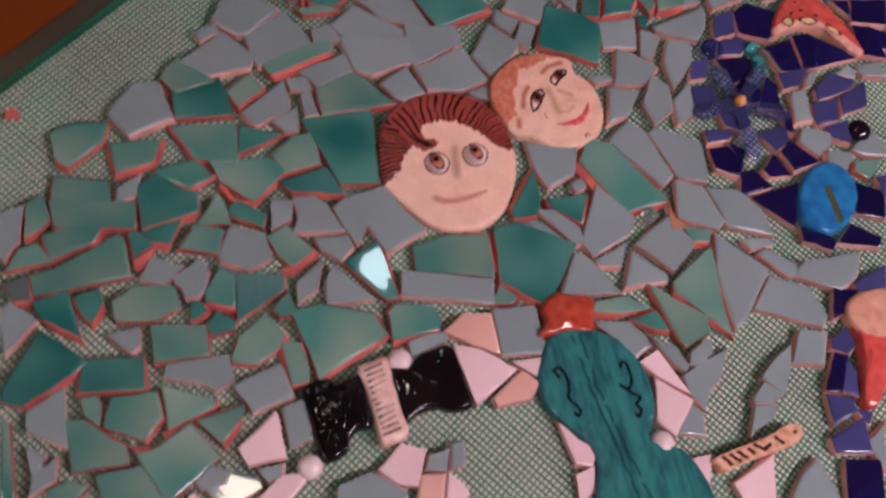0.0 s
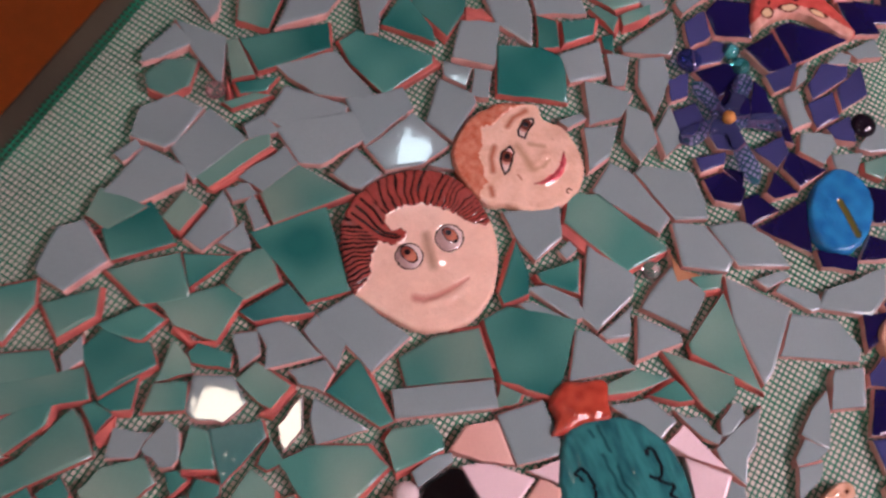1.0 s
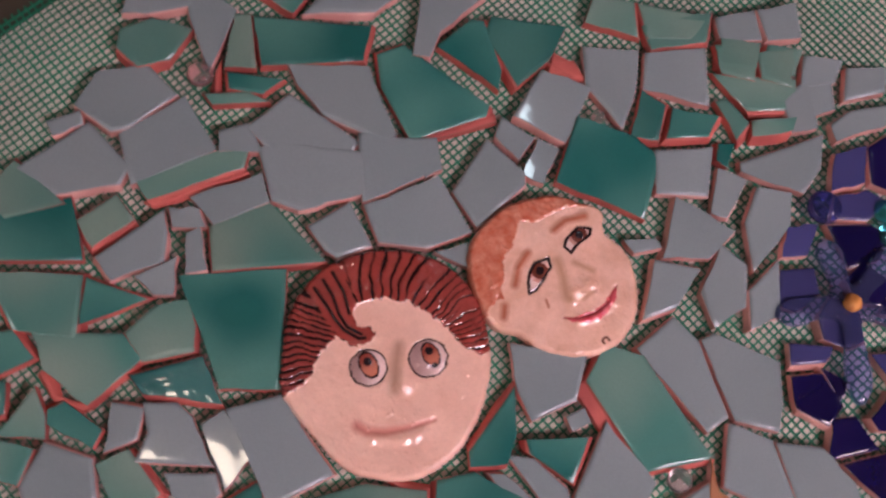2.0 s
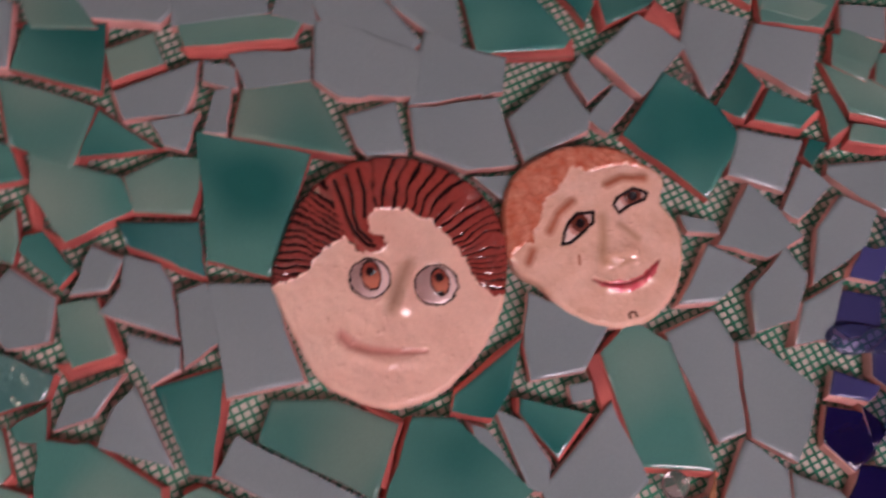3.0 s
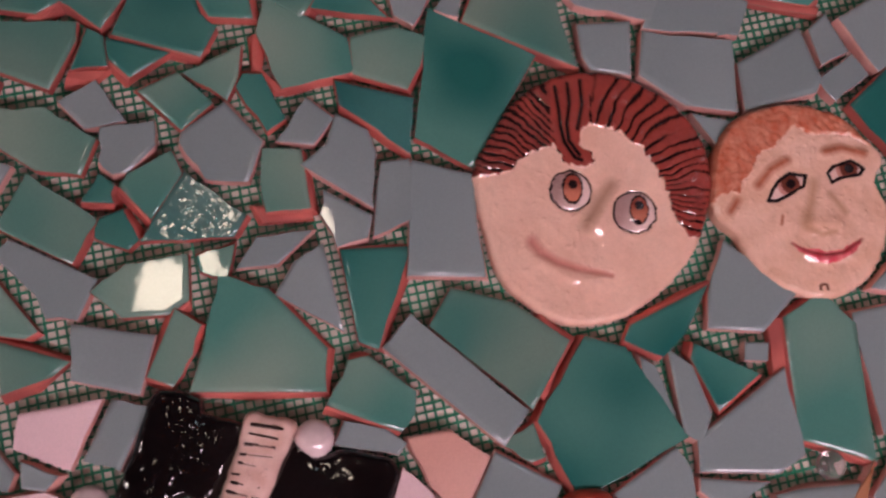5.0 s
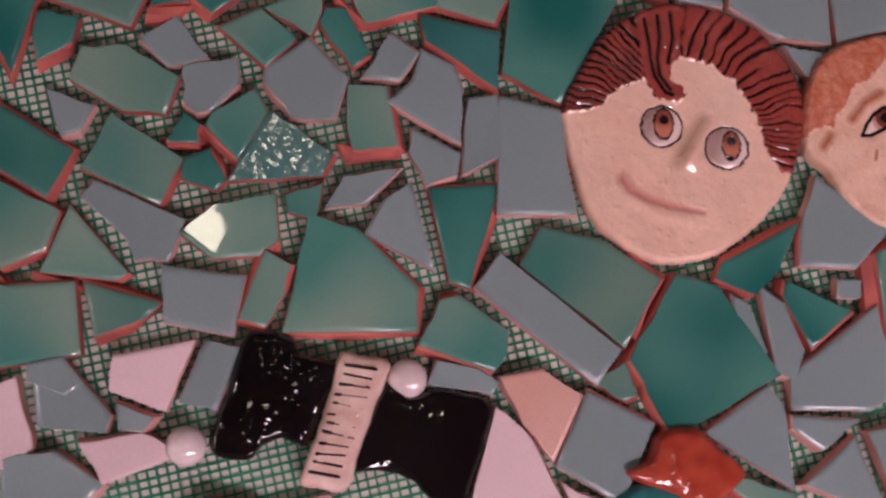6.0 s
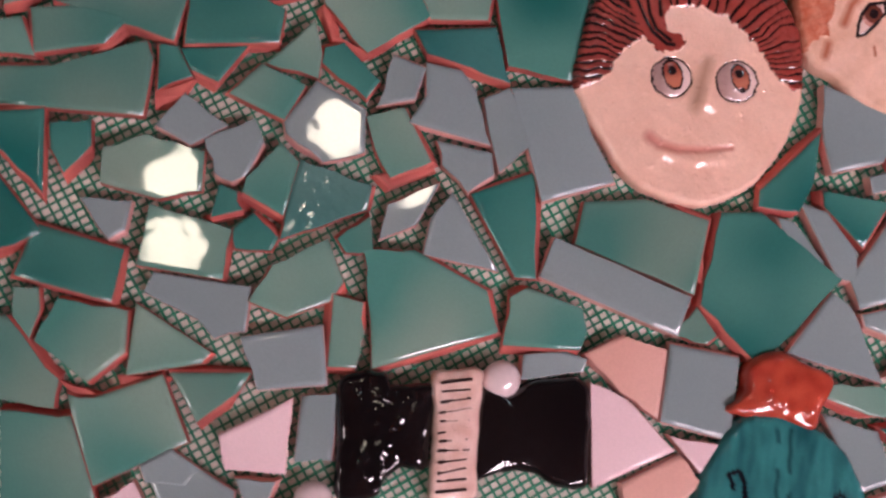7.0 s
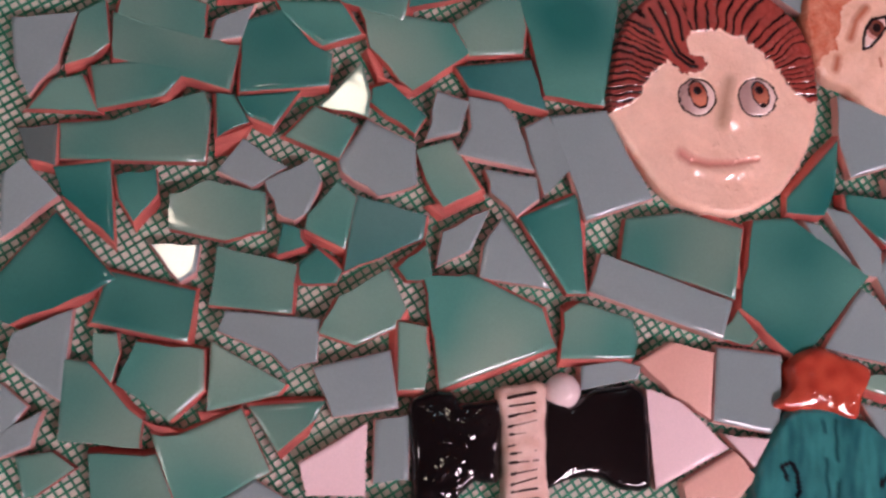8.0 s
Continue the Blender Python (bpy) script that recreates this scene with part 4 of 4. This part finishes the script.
shard("grey", 186, -37, (-0.015, 0.014), (15.0, 170), (23.8, -136), (14.7, -72), (18.2, 20), (24.0, 67))
shard("grey", 202, -52, (0.010, 0.010), (18.7, -144), (12.0, -75), (24.1, 42), (9.8, 124))
shard("grey", 156, -24, (-0.008, 0.019), (22.7, -155), (11.4, -96), (22.3, 5), (17.0, 86))
shard("teal", 112, -72, (0.019, 0.018), (30.0, 134), (35.8, -113), (47.0, -63), (24.5, 57), (34.0, 94))
shard("grey", 71, -41, (0.029, 0.006), (14.9, 176), (21.6, -134), (19.1, -56), (26.5, 5), (26.8, 106))
shard("deep", 59, -76, (0.013, 0.036), (12.8, 157), (17.9, -85), (19.6, -2), (15.8, 131))
shard("grey", 76, -107, (0.012, 0.003), (25.8, 179), (28.2, -150), (17.6, -50), (24.1, -12), (36.9, 66))
shard("grey", 107, -140, (-0.022, 0.005), (23.5, 155), (24.9, -109), (25.2, -33), (24.8, 41), (15.9, 125))
shard("grey", 63, -129, (-0.018, 0.000), (11.3, -178), (9.7, -79), (20.3, 12), (12.4, 156))
shard("grey", 80, -153, (-0.018, 0.023), (22.5, -179), (16.6, -53), (15.2, -32), (20.2, 91))
shard("grey", 38, -130, (0.025, 0.007), (25.7, -175), (29.3, -62), (13.6, 47), (19.3, 84))
shard("grey", 153, -131, (0.008, 0.003), (21.4, 175), (22.6, -90), (22.0, -64), (17.8, 39), (29.2, 96))
shard("grey", 181, -150, (-0.004, 0.022), (19.5, -161), (32.5, -73), (17.1, -26), (18.4, 64), (31.4, 114))
shard("grey", 174, -180, (-0.000, 0.012), (9.1, -173), (11.9, -33), (10.2, -6), (13.4, 140))
shard("grey", 179, -202, (-0.028, 0.006), (19.0, 125), (12.0, -102), (16.8, -71), (12.4, -32), (17.1, 100))
shard("grey", 210, -228, (0.010, -0.025), (31.4, 156), (17.8, -104), (20.8, -45), (32.0, -2), (23.9, 131))
shard("grey", 167, -234, (0.028, -0.024), (35.7, 156), (25.4, -79), (24.8, -59), (17.8, 17), (28.7, 96))
shard("grey", 152, -267, (-0.003, 0.009), (20.3, -178), (15.8, -93), (19.9, 8), (15.5, 79))
shard("teal", 136, -150, (0.009, 0.002), (7.9, -172), (8.4, -70), (12.6, -10), (14.7, 121))
shard("brown", 129, -130, (-0.003, 0.014), (10.1, -155), (13.7, -63), (1.4, 178), (17.9, 80))
shard("teal", -231, 152, (-0.004, -0.009), (20.6, -162), (22.4, -129), (18.7, -32), (27.1, 6), (15.8, 68), (20.2, 133))
shard("teal", -200, 122, (0.002, -0.022), (20.0, -157), (14.9, -55), (22.8, 4), (21.5, 123))
shard("teal", -246, 114, (0.017, 0.000), (21.1, 173), (23.5, -56), (19.6, -9), (22.1, 119))
shard("grey", -219, 97, (-0.014, -0.005), (11.4, -157), (7.3, -56), (15.2, 29), (7.5, 140))
shard("teal", -148, 104, (-0.022, -0.014), (18.2, -154), (26.7, -67), (25.4, 10), (32.3, 125))
shard("teal", -372, -37, (0.019, -0.021), (27.3, -122), (28.6, -105), (23.4, 61), (29.8, 72))
shard("grey", -358, -60, (0.011, -0.017), (14.1, -155), (6.7, -43), (14.9, 31), (7.3, 157))
shard("pink", 40, -219, (0.000, -0.017), (5.9, -161), (25.6, -74), (15.8, 62), (16.4, 126))
shard("pink", 27, -245, (0.039, -0.011), (14.1, -172), (20.2, -117), (19.2, -13), (24.7, 79))
shard("pink", 20, -290, (0.003, -0.024), (14.1, -107), (12.1, 12), (14.3, 130))
shard("pink", 46, -322, (-0.024, -0.021), (16.6, -165), (17.0, -79), (27.1, 21), (17.5, 143))
shard("grey", 82, -344, (0.003, -0.000), (24.4, -65), (20.4, 36), (10.3, 106), (23.8, -179))
shard("navy", 202, -253, (0.014, 0.001), (16.7, -161), (8.3, -76), (13.4, 7), (12.3, 90))
shard("violet", 231, -253, (-0.001, -0.008), (15.4, -175), (12.9, -62), (22.2, 12), (12.6, 147))
shard("violet", 177, -277, (-0.022, 0.014), (10.5, 174), (9.5, -101), (9.7, -44), (12.7, 33), (8.4, 133))
shard("navy", 156, -293, (-0.003, -0.010), (17.3, -163), (15.1, -124), (17.4, 19), (15.7, 53))
shard("violet", 161, -303, (0.003, 0.027), (10.3, -168), (11.8, -107), (7.6, 22), (14.9, 57))
shard("violet", 140, -314, (0.008, 0.010), (14.5, -153), (10.6, -53), (12.1, 3), (13.3, 106))
shard("violet", 129, -336, (0.019, -0.003), (14.8, -176), (17.0, -63), (21.2, 19), (14.3, 141))
shard("navy", 117, -364, (0.007, 0.005), (21.6, -168), (19.2, -84), (21.4, 13), (19.0, 95))
shard("violet", 152, -329, (-0.001, 0.002), (6.1, -111), (5.9, -6), (7.2, 108))
shard("grey", 144, -351, (-0.008, -0.008), (6.3, -172), (16.4, -118), (19.1, 30), (7.8, 115))
shard("pink", -158, -177, (-0.003, -0.006), (13.2, -152), (16.0, -89), (19.0, 5), (15.4, 66), (17.8, 154))
shard("grey", -137, -186, (-0.011, 0.006), (9.6, -177), (9.4, -86), (11.3, 12), (6.9, 112))
shard("grey", -123, -190, (-0.016, -0.020), (10.7, -147), (8.0, -80), (10.5, 35), (9.1, 90))
shard("peach", -151, -199, (0.003, -0.021), (13.5, -166), (12.6, -84), (14.3, 11), (11.4, 95))
shard("pink", -138, -211, (-0.008, -0.007), (10.2, -171), (8.8, -82), (8.0, -27), (15.0, 77))
shard("grey", -185, -179, (-0.028, 0.021), (25.4, 167), (24.1, -53), (22.8, -35), (12.2, 57), (22.5, 140))
shard("pink", -48, -234, (-0.013, 0.011), (9.7, -148), (13.1, -87), (10.7, -37), (23.7, 94))
shard("pink", -58, -255, (-0.002, 0.035), (13.8, -146), (7.3, -76), (14.2, 29), (10.1, 107))
shard("grey", 78, -66, (-0.013, -0.018), (6.7, -142), (6.7, -36), (6.9, 33), (6.1, 143))
shard("grey", 155, 3, (0.017, -0.024), (6.9, -164), (10.1, -33), (7.8, 1), (10.5, 142))
shard("violet", 287, -6, (0.010, 0.004), (16.7, -157), (10.4, -72), (16.6, 26), (10.5, 106))
shard("navy", 314, -14, (0.019, -0.005), (19.6, -167), (24.6, -89), (23.4, -8), (17.1, 70), (17.1, 125))
shard("navy", 313, -58, (0.008, 0.006), (15.0, -139), (16.8, -70), (20.1, 34), (17.8, 122))
shard("navy", 345, -66, (0.001, 0.020), (24.9, -157), (38.8, -38), (16.1, 76), (22.1, 117))
shard("navy", 419, -59, (-0.005, 0.008), (21.1, -179), (18.2, -74), (23.1, 2), (17.9, 113))
shard("navy", 395, -83, (-0.018, 0.005), (17.3, -157), (20.2, -83), (15.5, 31), (19.2, 94))
shard("navy", 402, -43, (-0.004, -0.003), (10.7, -102), (6.8, 19), (10.4, 124))
shard("violet", 279, -27, (-0.016, -0.019), (17.9, 179), (9.3, -89), (18.0, -17), (11.0, 29), (13.9, 138))
shard("navy", 270, -47, (0.003, 0.020), (16.8, -149), (12.0, -77), (17.3, -11), (12.0, 38), (20.5, 128))
shard("violet", 237, -31, (0.005, 0.010), (12.6, -163), (8.3, -89), (14.0, 15), (8.8, 101))
shard("violet", 221, -55, (-0.006, 0.009), (13.7, -169), (11.8, -132), (11.9, -31), (16.5, 25), (13.3, 100))
shard("navy", 277, -81, (-0.001, 0.001), (19.0, -166), (16.7, -99), (11.4, 26), (17.7, 58))
shard("violet", 305, -78, (0.000, 0.020), (13.5, -163), (8.0, -87), (19.3, 4), (12.0, 130))
shard("grey", 293, -103, (-0.013, 0.012), (17.5, -149), (14.3, -89), (16.6, 38), (14.4, 91))
shard("grey", 320, -86, (0.030, 0.016), (12.8, -159), (5.8, -114), (12.4, 18), (4.5, 75))
shard("violet", 333, -102, (0.010, 0.011), (21.8, -171), (14.6, -36), (20.5, -10), (12.3, 62), (17.1, 158))
shard("violet", 309, -118, (-0.002, 0.013), (16.2, -159), (11.5, -67), (17.0, 18), (12.6, 118))
shard("violet", 340, -121, (0.001, -0.010), (18.9, -162), (11.7, -57), (22.1, 22), (11.4, 136))
shard("violet", 305, -138, (0.018, 0.014), (7.6, -178), (11.9, -81), (13.9, 15), (10.4, 127))
shard("grey", 282, -134, (-0.019, -0.004), (16.3, 156), (15.0, -126), (14.2, -36), (15.1, -4), (15.8, 102))
shard("grey", 287, -158, (-0.011, 0.005), (10.8, 175), (10.4, -97), (16.8, -8), (12.7, 106))
shard("teal", 302, -174, (0.003, 0.005), (10.0, 169), (11.1, -114), (17.9, -5), (8.8, 117))
shard("grey", 321, -163, (0.015, -0.015), (11.5, -171), (13.3, -71), (14.5, -10), (15.2, 43), (18.0, 156))
shard("grey", 355, -98, (0.021, 0.013), (6.2, -95), (8.8, -21), (5.8, 58), (12.4, 159))
shard("grey", 376, -107, (0.021, -0.027), (10.1, -179), (12.9, -60), (14.5, 10), (14.8, 137))
shard("navy", 271, -110, (0.016, -0.016), (6.9, -140), (9.4, -107), (7.9, 36), (10.5, 81))
shard("violet", 252, -115, (0.024, -0.030), (11.8, -132), (9.9, -50), (13.9, 16), (14.6, 133))
shard("navy", 256, -137, (-0.037, 0.003), (12.9, 137), (13.5, -140), (18.7, -44), (13.9, 71))
shard("navy", 231, -136, (-0.022, 0.022), (8.0, -156), (13.7, -53), (11.9, 52), (8.7, 159))
shard("violet", 209, -88, (0.009, -0.018), (11.1, -176), (9.1, -52), (13.3, -10), (10.6, 126))
shard("navy", 200, -111, (0.000, 0.009), (11.3, 178), (14.5, -92), (14.0, -40), (13.5, 46), (16.5, 111))
shard("navy", 215, -109, (0.001, 0.011), (7.6, -111), (5.6, -15), (9.8, 108))
shard("navy", 206, -135, (0.013, -0.013), (16.6, -159), (16.0, -49), (10.9, 40), (10.9, 106))
shard("navy", 215, -163, (0.032, 0.011), (21.8, -100), (23.6, 17), (23.7, 139))
shard("navy", 283, -200, (0.002, -0.013), (16.6, -173), (17.7, -88), (17.4, -2), (22.2, 95))
shard("navy", 220, -203, (-0.001, 0.009), (12.5, 153), (12.8, -70), (14.1, -33), (16.2, 109))
shard("navy", 255, -221, (0.037, -0.044), (14.7, -62), (14.4, -32), (14.0, 90), (20.6, 158))
shard("violet", 305, -193, (0.014, -0.009), (11.6, -124), (7.8, 29), (5.2, 99))
shard("teal", 264, 55, (0.022, -0.013), (15.1, -157), (21.9, -53), (22.0, -1), (30.3, 133))
shard("teal", 240, 50, (0.024, 0.011), (14.6, -109), (10.6, -51), (10.3, 79), (12.5, 113))
shard("teal", 258, 34, (0.000, 0.021), (14.0, 180), (11.6, -33), (15.8, -2), (12.5, 140))
shard("grey", 291, 39, (-0.011, 0.001), (17.2, -153), (12.3, -52), (17.1, 25), (12.9, 126))
shard("grey", 312, 16, (-0.017, -0.013), (23.6, -169), (15.3, -30), (34.3, -2), (10.4, 124), (21.4, 164))
shard("grey", 303, 53, (0.008, 0.020), (15.7, -170), (10.2, -68), (15.6, 2), (13.4, 110))
shard("grey", 325, 36, (0.007, -0.016), (18.7, -166), (11.5, -56), (17.7, 11), (14.2, 117))
shard("grey", 355, 21, (0.027, -0.016), (16.0, -168), (17.6, -25), (17.6, 1), (18.6, 149))
shard("teal", 263, 82, (0.026, -0.008), (14.1, -170), (13.0, -67), (15.0, 2), (13.6, 112))
shard("teal", 285, 69, (-0.007, 0.015), (13.9, -177), (12.0, -82), (15.4, 1), (11.6, 105))
shard("violet", 365, -2, (0.024, 0.002), (25.6, -179), (6.4, -111), (21.1, -44), (27.5, -2), (11.9, 78), (20.8, 147))
shard("grey", 222, 86, (-0.007, 0.021), (22.5, -176), (26.6, -71), (25.0, 16), (21.2, 121))
shard("grey", 185, 96, (-0.006, -0.003), (15.5, 165), (29.1, -106), (15.6, -64), (26.2, 25), (26.9, 102))
shard("deep", 147, 137, (-0.033, -0.009), (21.8, 138), (25.7, -121), (17.8, -57), (30.0, 2), (24.8, 109))
shard("deep", 123, 144, (0.001, -0.017), (26.7, -91), (18.1, -70), (18.5, 54), (19.3, 76), (23.1, 153))
shard("teal", 236, 108, (0.016, 0.011), (20.1, -172), (17.1, -41), (24.8, 8), (21.9, 146))
shard("teal", 259, 79, (0.007, 0.009), (12.0, -161), (15.9, -76), (16.4, 13), (15.2, 116))
shard("teal", 279, 66, (-0.008, 0.013), (12.0, -164), (14.8, -81), (16.2, 21), (13.3, 116))
shard("grey", 279, 37, (-0.002, -0.003), (15.7, -140), (14.2, -74), (22.6, 47), (10.8, 127))
shard("grey", 296, 90, (-0.004, -0.003), (14.8, -150), (15.4, -61), (17.1, 25), (15.1, 125))
shard("grey", 271, 97, (0.023, 0.022), (14.1, -164), (15.6, -51), (15.7, 21), (14.7, 133))
shard("teal", -320, -104, (0.030, -0.002), (21.4, -149), (19.9, -107), (26.8, -43), (25.5, 49), (30.3, 111))
shard("teal", -284, -91, (0.018, 0.036), (31.1, -126), (30.3, -32), (25.8, 34), (14.7, 128), (24.3, 141))
shard("pink", -290, -139, (-0.015, -0.006), (16.9, -130), (17.4, -73), (16.8, -26), (22.2, 74), (20.7, 137))
shard("clay", -16, -75, (-0.046, -0.001), (8.2, 67), (16.1, -110), (19.0, -95), (5.2, -79), (13.9, 47), (21.4, 105))
shard("clay", 6, -67, (-0.006, 0.016), (5.4, 170), (5.2, -46), (10.3, 2), (7.8, 147))
shard("clay", 91, -78, (-0.018, 0.010), (6.3, -106), (25.1, -85), (24.4, -76), (2.7, -18), (27.7, 91), (27.9, 105))
shard("clay", -138, -14, (-0.026, 0.038), (10.0, -157), (11.2, -4), (10.7, 18), (13.6, 170))
shard("clay", -221, -14, (-0.026, 0.018), (7.4, -166), (7.2, -16), (6.6, 10), (7.4, 168))
shard("clay", -234, 48, (0.011, -0.012), (8.2, -149), (7.2, -50), (10.3, 1), (3.2, -159), (9.8, 114))
shard("clay", -154, 57, (-0.004, -0.019), (14.6, 113), (4.3, -177), (15.1, -63), (16.9, -50), (3.3, -172), (14.7, 104))
shard("clay", -253, 76, (0.021, -0.044), (9.3, -146), (6.3, -109), (8.9, 32), (6.6, 78))
shard("clay", -273, -76, (-0.005, -0.006), (8.0, -178), (6.3, -35), (11.0, -9), (8.9, 156))
shard("clay", -297, -75, (-0.036, 0.020), (3.0, -106), (8.2, -35), (2.4, -7), (10.5, 142))
shard("clay", -187, 64, (0.015, -0.009), (6.5, -50), (8.0, -11), (13.0, 57), (18.9, -172))
shard("clay", -134, 155, (-0.009, 0.017), (16.6, 177), (18.6, -9), (17.9, 1), (20.6, 172))
shard("clay", -51, 131, (-0.017, 0.019), (26.3, -180), (27.2, -8), (26.1, -1), (28.7, 174))
shard("clay", 90, 106, (0.010, -0.023), (22.2, 179), (23.9, -12), (24.3, -2), (26.1, 170))
shard("clay", 166, 113, (-0.010, -0.011), (3.0, -148), (9.2, -56), (6.2, 37), (10.8, 138))
shard("clay", -19, 184, (0.019, 0.056), (4.2, 76), (14.9, -118), (11.0, 60))
shard("clay", 164, 115, (-0.006, -0.037), (9.6, 175), (10.6, -55), (6.9, -13), (10.4, 98))
shard("grey", 74, -225, (0.033, -0.005), (13.3, -167), (9.6, -139), (9.0, -31), (14.1, 16), (10.8, 40), (7.9, 143))
shard("grey", 65, -242, (-0.002, 0.034), (17.7, -177), (24.1, -132), (8.2, -108), (9.9, -37), (30.9, 17), (17.8, 35), (18.0, 141))
shard("grey", 37, -262, (-0.020, -0.003), (15.4, -179), (12.4, -91), (9.9, 10), (12.4, 61))
shard("grey", 120, -266, (0.013, -0.009), (20.9, -123), (10.3, -3), (20.9, 26), (8.7, 75), (17.7, 174))
shard("grey", 96, -276, (0.004, -0.015), (11.8, 179), (7.0, -76), (14.0, -30), (9.9, 56), (10.1, 155))
shard("grey", 84, -287, (-0.028, 0.005), (18.5, -163), (6.9, -43), (14.5, 4), (9.8, 91))
shard("teal", 38, -160, (-0.010, -0.029), (18.1, 162), (8.7, -71), (29.9, -34), (14.6, 4), (10.2, 127), (18.2, 150))
shard("deep", 58, -187, (0.021, -0.000), (5.9, -100), (13.0, -58), (9.8, 38), (16.1, 139))
shard("teal", 79, -201, (0.017, -0.012), (13.0, -157), (17.9, -130), (18.5, -54), (19.0, -17), (40.2, 97))
shard("grey", 34, -185, (0.018, -0.005), (17.2, -109), (19.0, -53), (12.1, 40), (26.0, 122))
shard("grey", 55, -214, (0.008, -0.004), (7.2, -126), (15.6, -90), (14.4, -68), (7.2, 52), (10.7, 106), (19.1, 105))
shard("teal", 106, -183, (0.008, 0.035), (19.2, 157), (42.7, -91), (37.6, 34), (19.4, 139))
shard("grey", 134, -197, (0.028, -0.019), (17.3, 112), (36.5, -131), (29.6, -117), (32.2, -8), (44.3, 71))
shard("navy", 413, -25, (-0.020, 0.006), (11.1, -157), (15.4, -74), (18.9, 2), (23.2, 125))
shard("navy", 436, -80, (-0.004, 0.019), (17.0, -149), (18.9, -116), (20.3, 24), (16.4, 71))
shard("navy", 409, -89, (0.017, 0.027), (16.5, 173), (19.0, -68), (14.5, -15), (18.1, 102))
shard("navy", 451, -47, (0.007, -0.027), (26.3, 167), (23.5, -58), (28.4, -15), (24.6, 127))
shard("grey", 143, -71, (0.021, -0.013), (18.8, -118), (30.5, -100), (28.8, -74), (20.1, 47), (32.7, 76), (30.8, 126))
shard("grey", 171, -87, (-0.007, -0.009), (22.5, -138), (30.0, -87), (21.7, -60), (21.0, 4), (31.1, 98), (32.6, 112))
shard("grey", 46, -89, (0.028, 0.020), (7.3, 142), (14.8, -97), (20.2, -70), (12.3, -31), (15.0, 83), (24.0, 113))
shard("grey", 32, -85, (-0.016, 0.030), (6.4, 162), (13.7, -66), (13.9, -53), (10.2, 97), (15.5, 120))
shard("teal", 206, 134, (0.003, 0.007), (17.9, 174), (19.8, -70), (15.4, 7), (16.4, 105))
shard("teal", 235, 114, (0.003, -0.013), (17.5, -173), (13.6, -67), (23.6, -10), (23.6, 120))
shard("teal", 48, 230, (0.009, -0.015), (25.4, -170), (27.6, -117), (37.2, 6), (24.2, 86))
shard("grey", 80, 206, (-0.013, 0.028), (39.2, -175), (29.4, -167), (17.6, -95), (28.0, -21), (36.2, 10), (21.7, 52), (16.6, 100))
shard("grey", 108, 167, (-0.000, 0.008), (23.7, -151), (20.9, -128), (4.4, -95), (33.2, 10), (24.7, 85))
shard("grey", 19, 256, (0.000, 0.013), (18.5, -122), (14.6, -97), (22.2, 19), (23.2, 110))
shard("grey", 134, 195, (0.003, -0.021), (26.3, -51), (23.2, -14), (26.2, 126), (22.9, 163))
shard("clay", -261, 197, (0.02, 0.03), (4.2, -160), (5.0, -60), (4.6, 30), (3.6, 110))
shard("violet", 238, -80, (0.0, 0.0), (17, -165), (16, -120), (14, -80), (9, 20), (13, 100), (15, 150))
shard("navy", 257, -70, (0.0, 0.0), (9, -150), (13, -70), (15, -15), (15, 60), (11, 130))
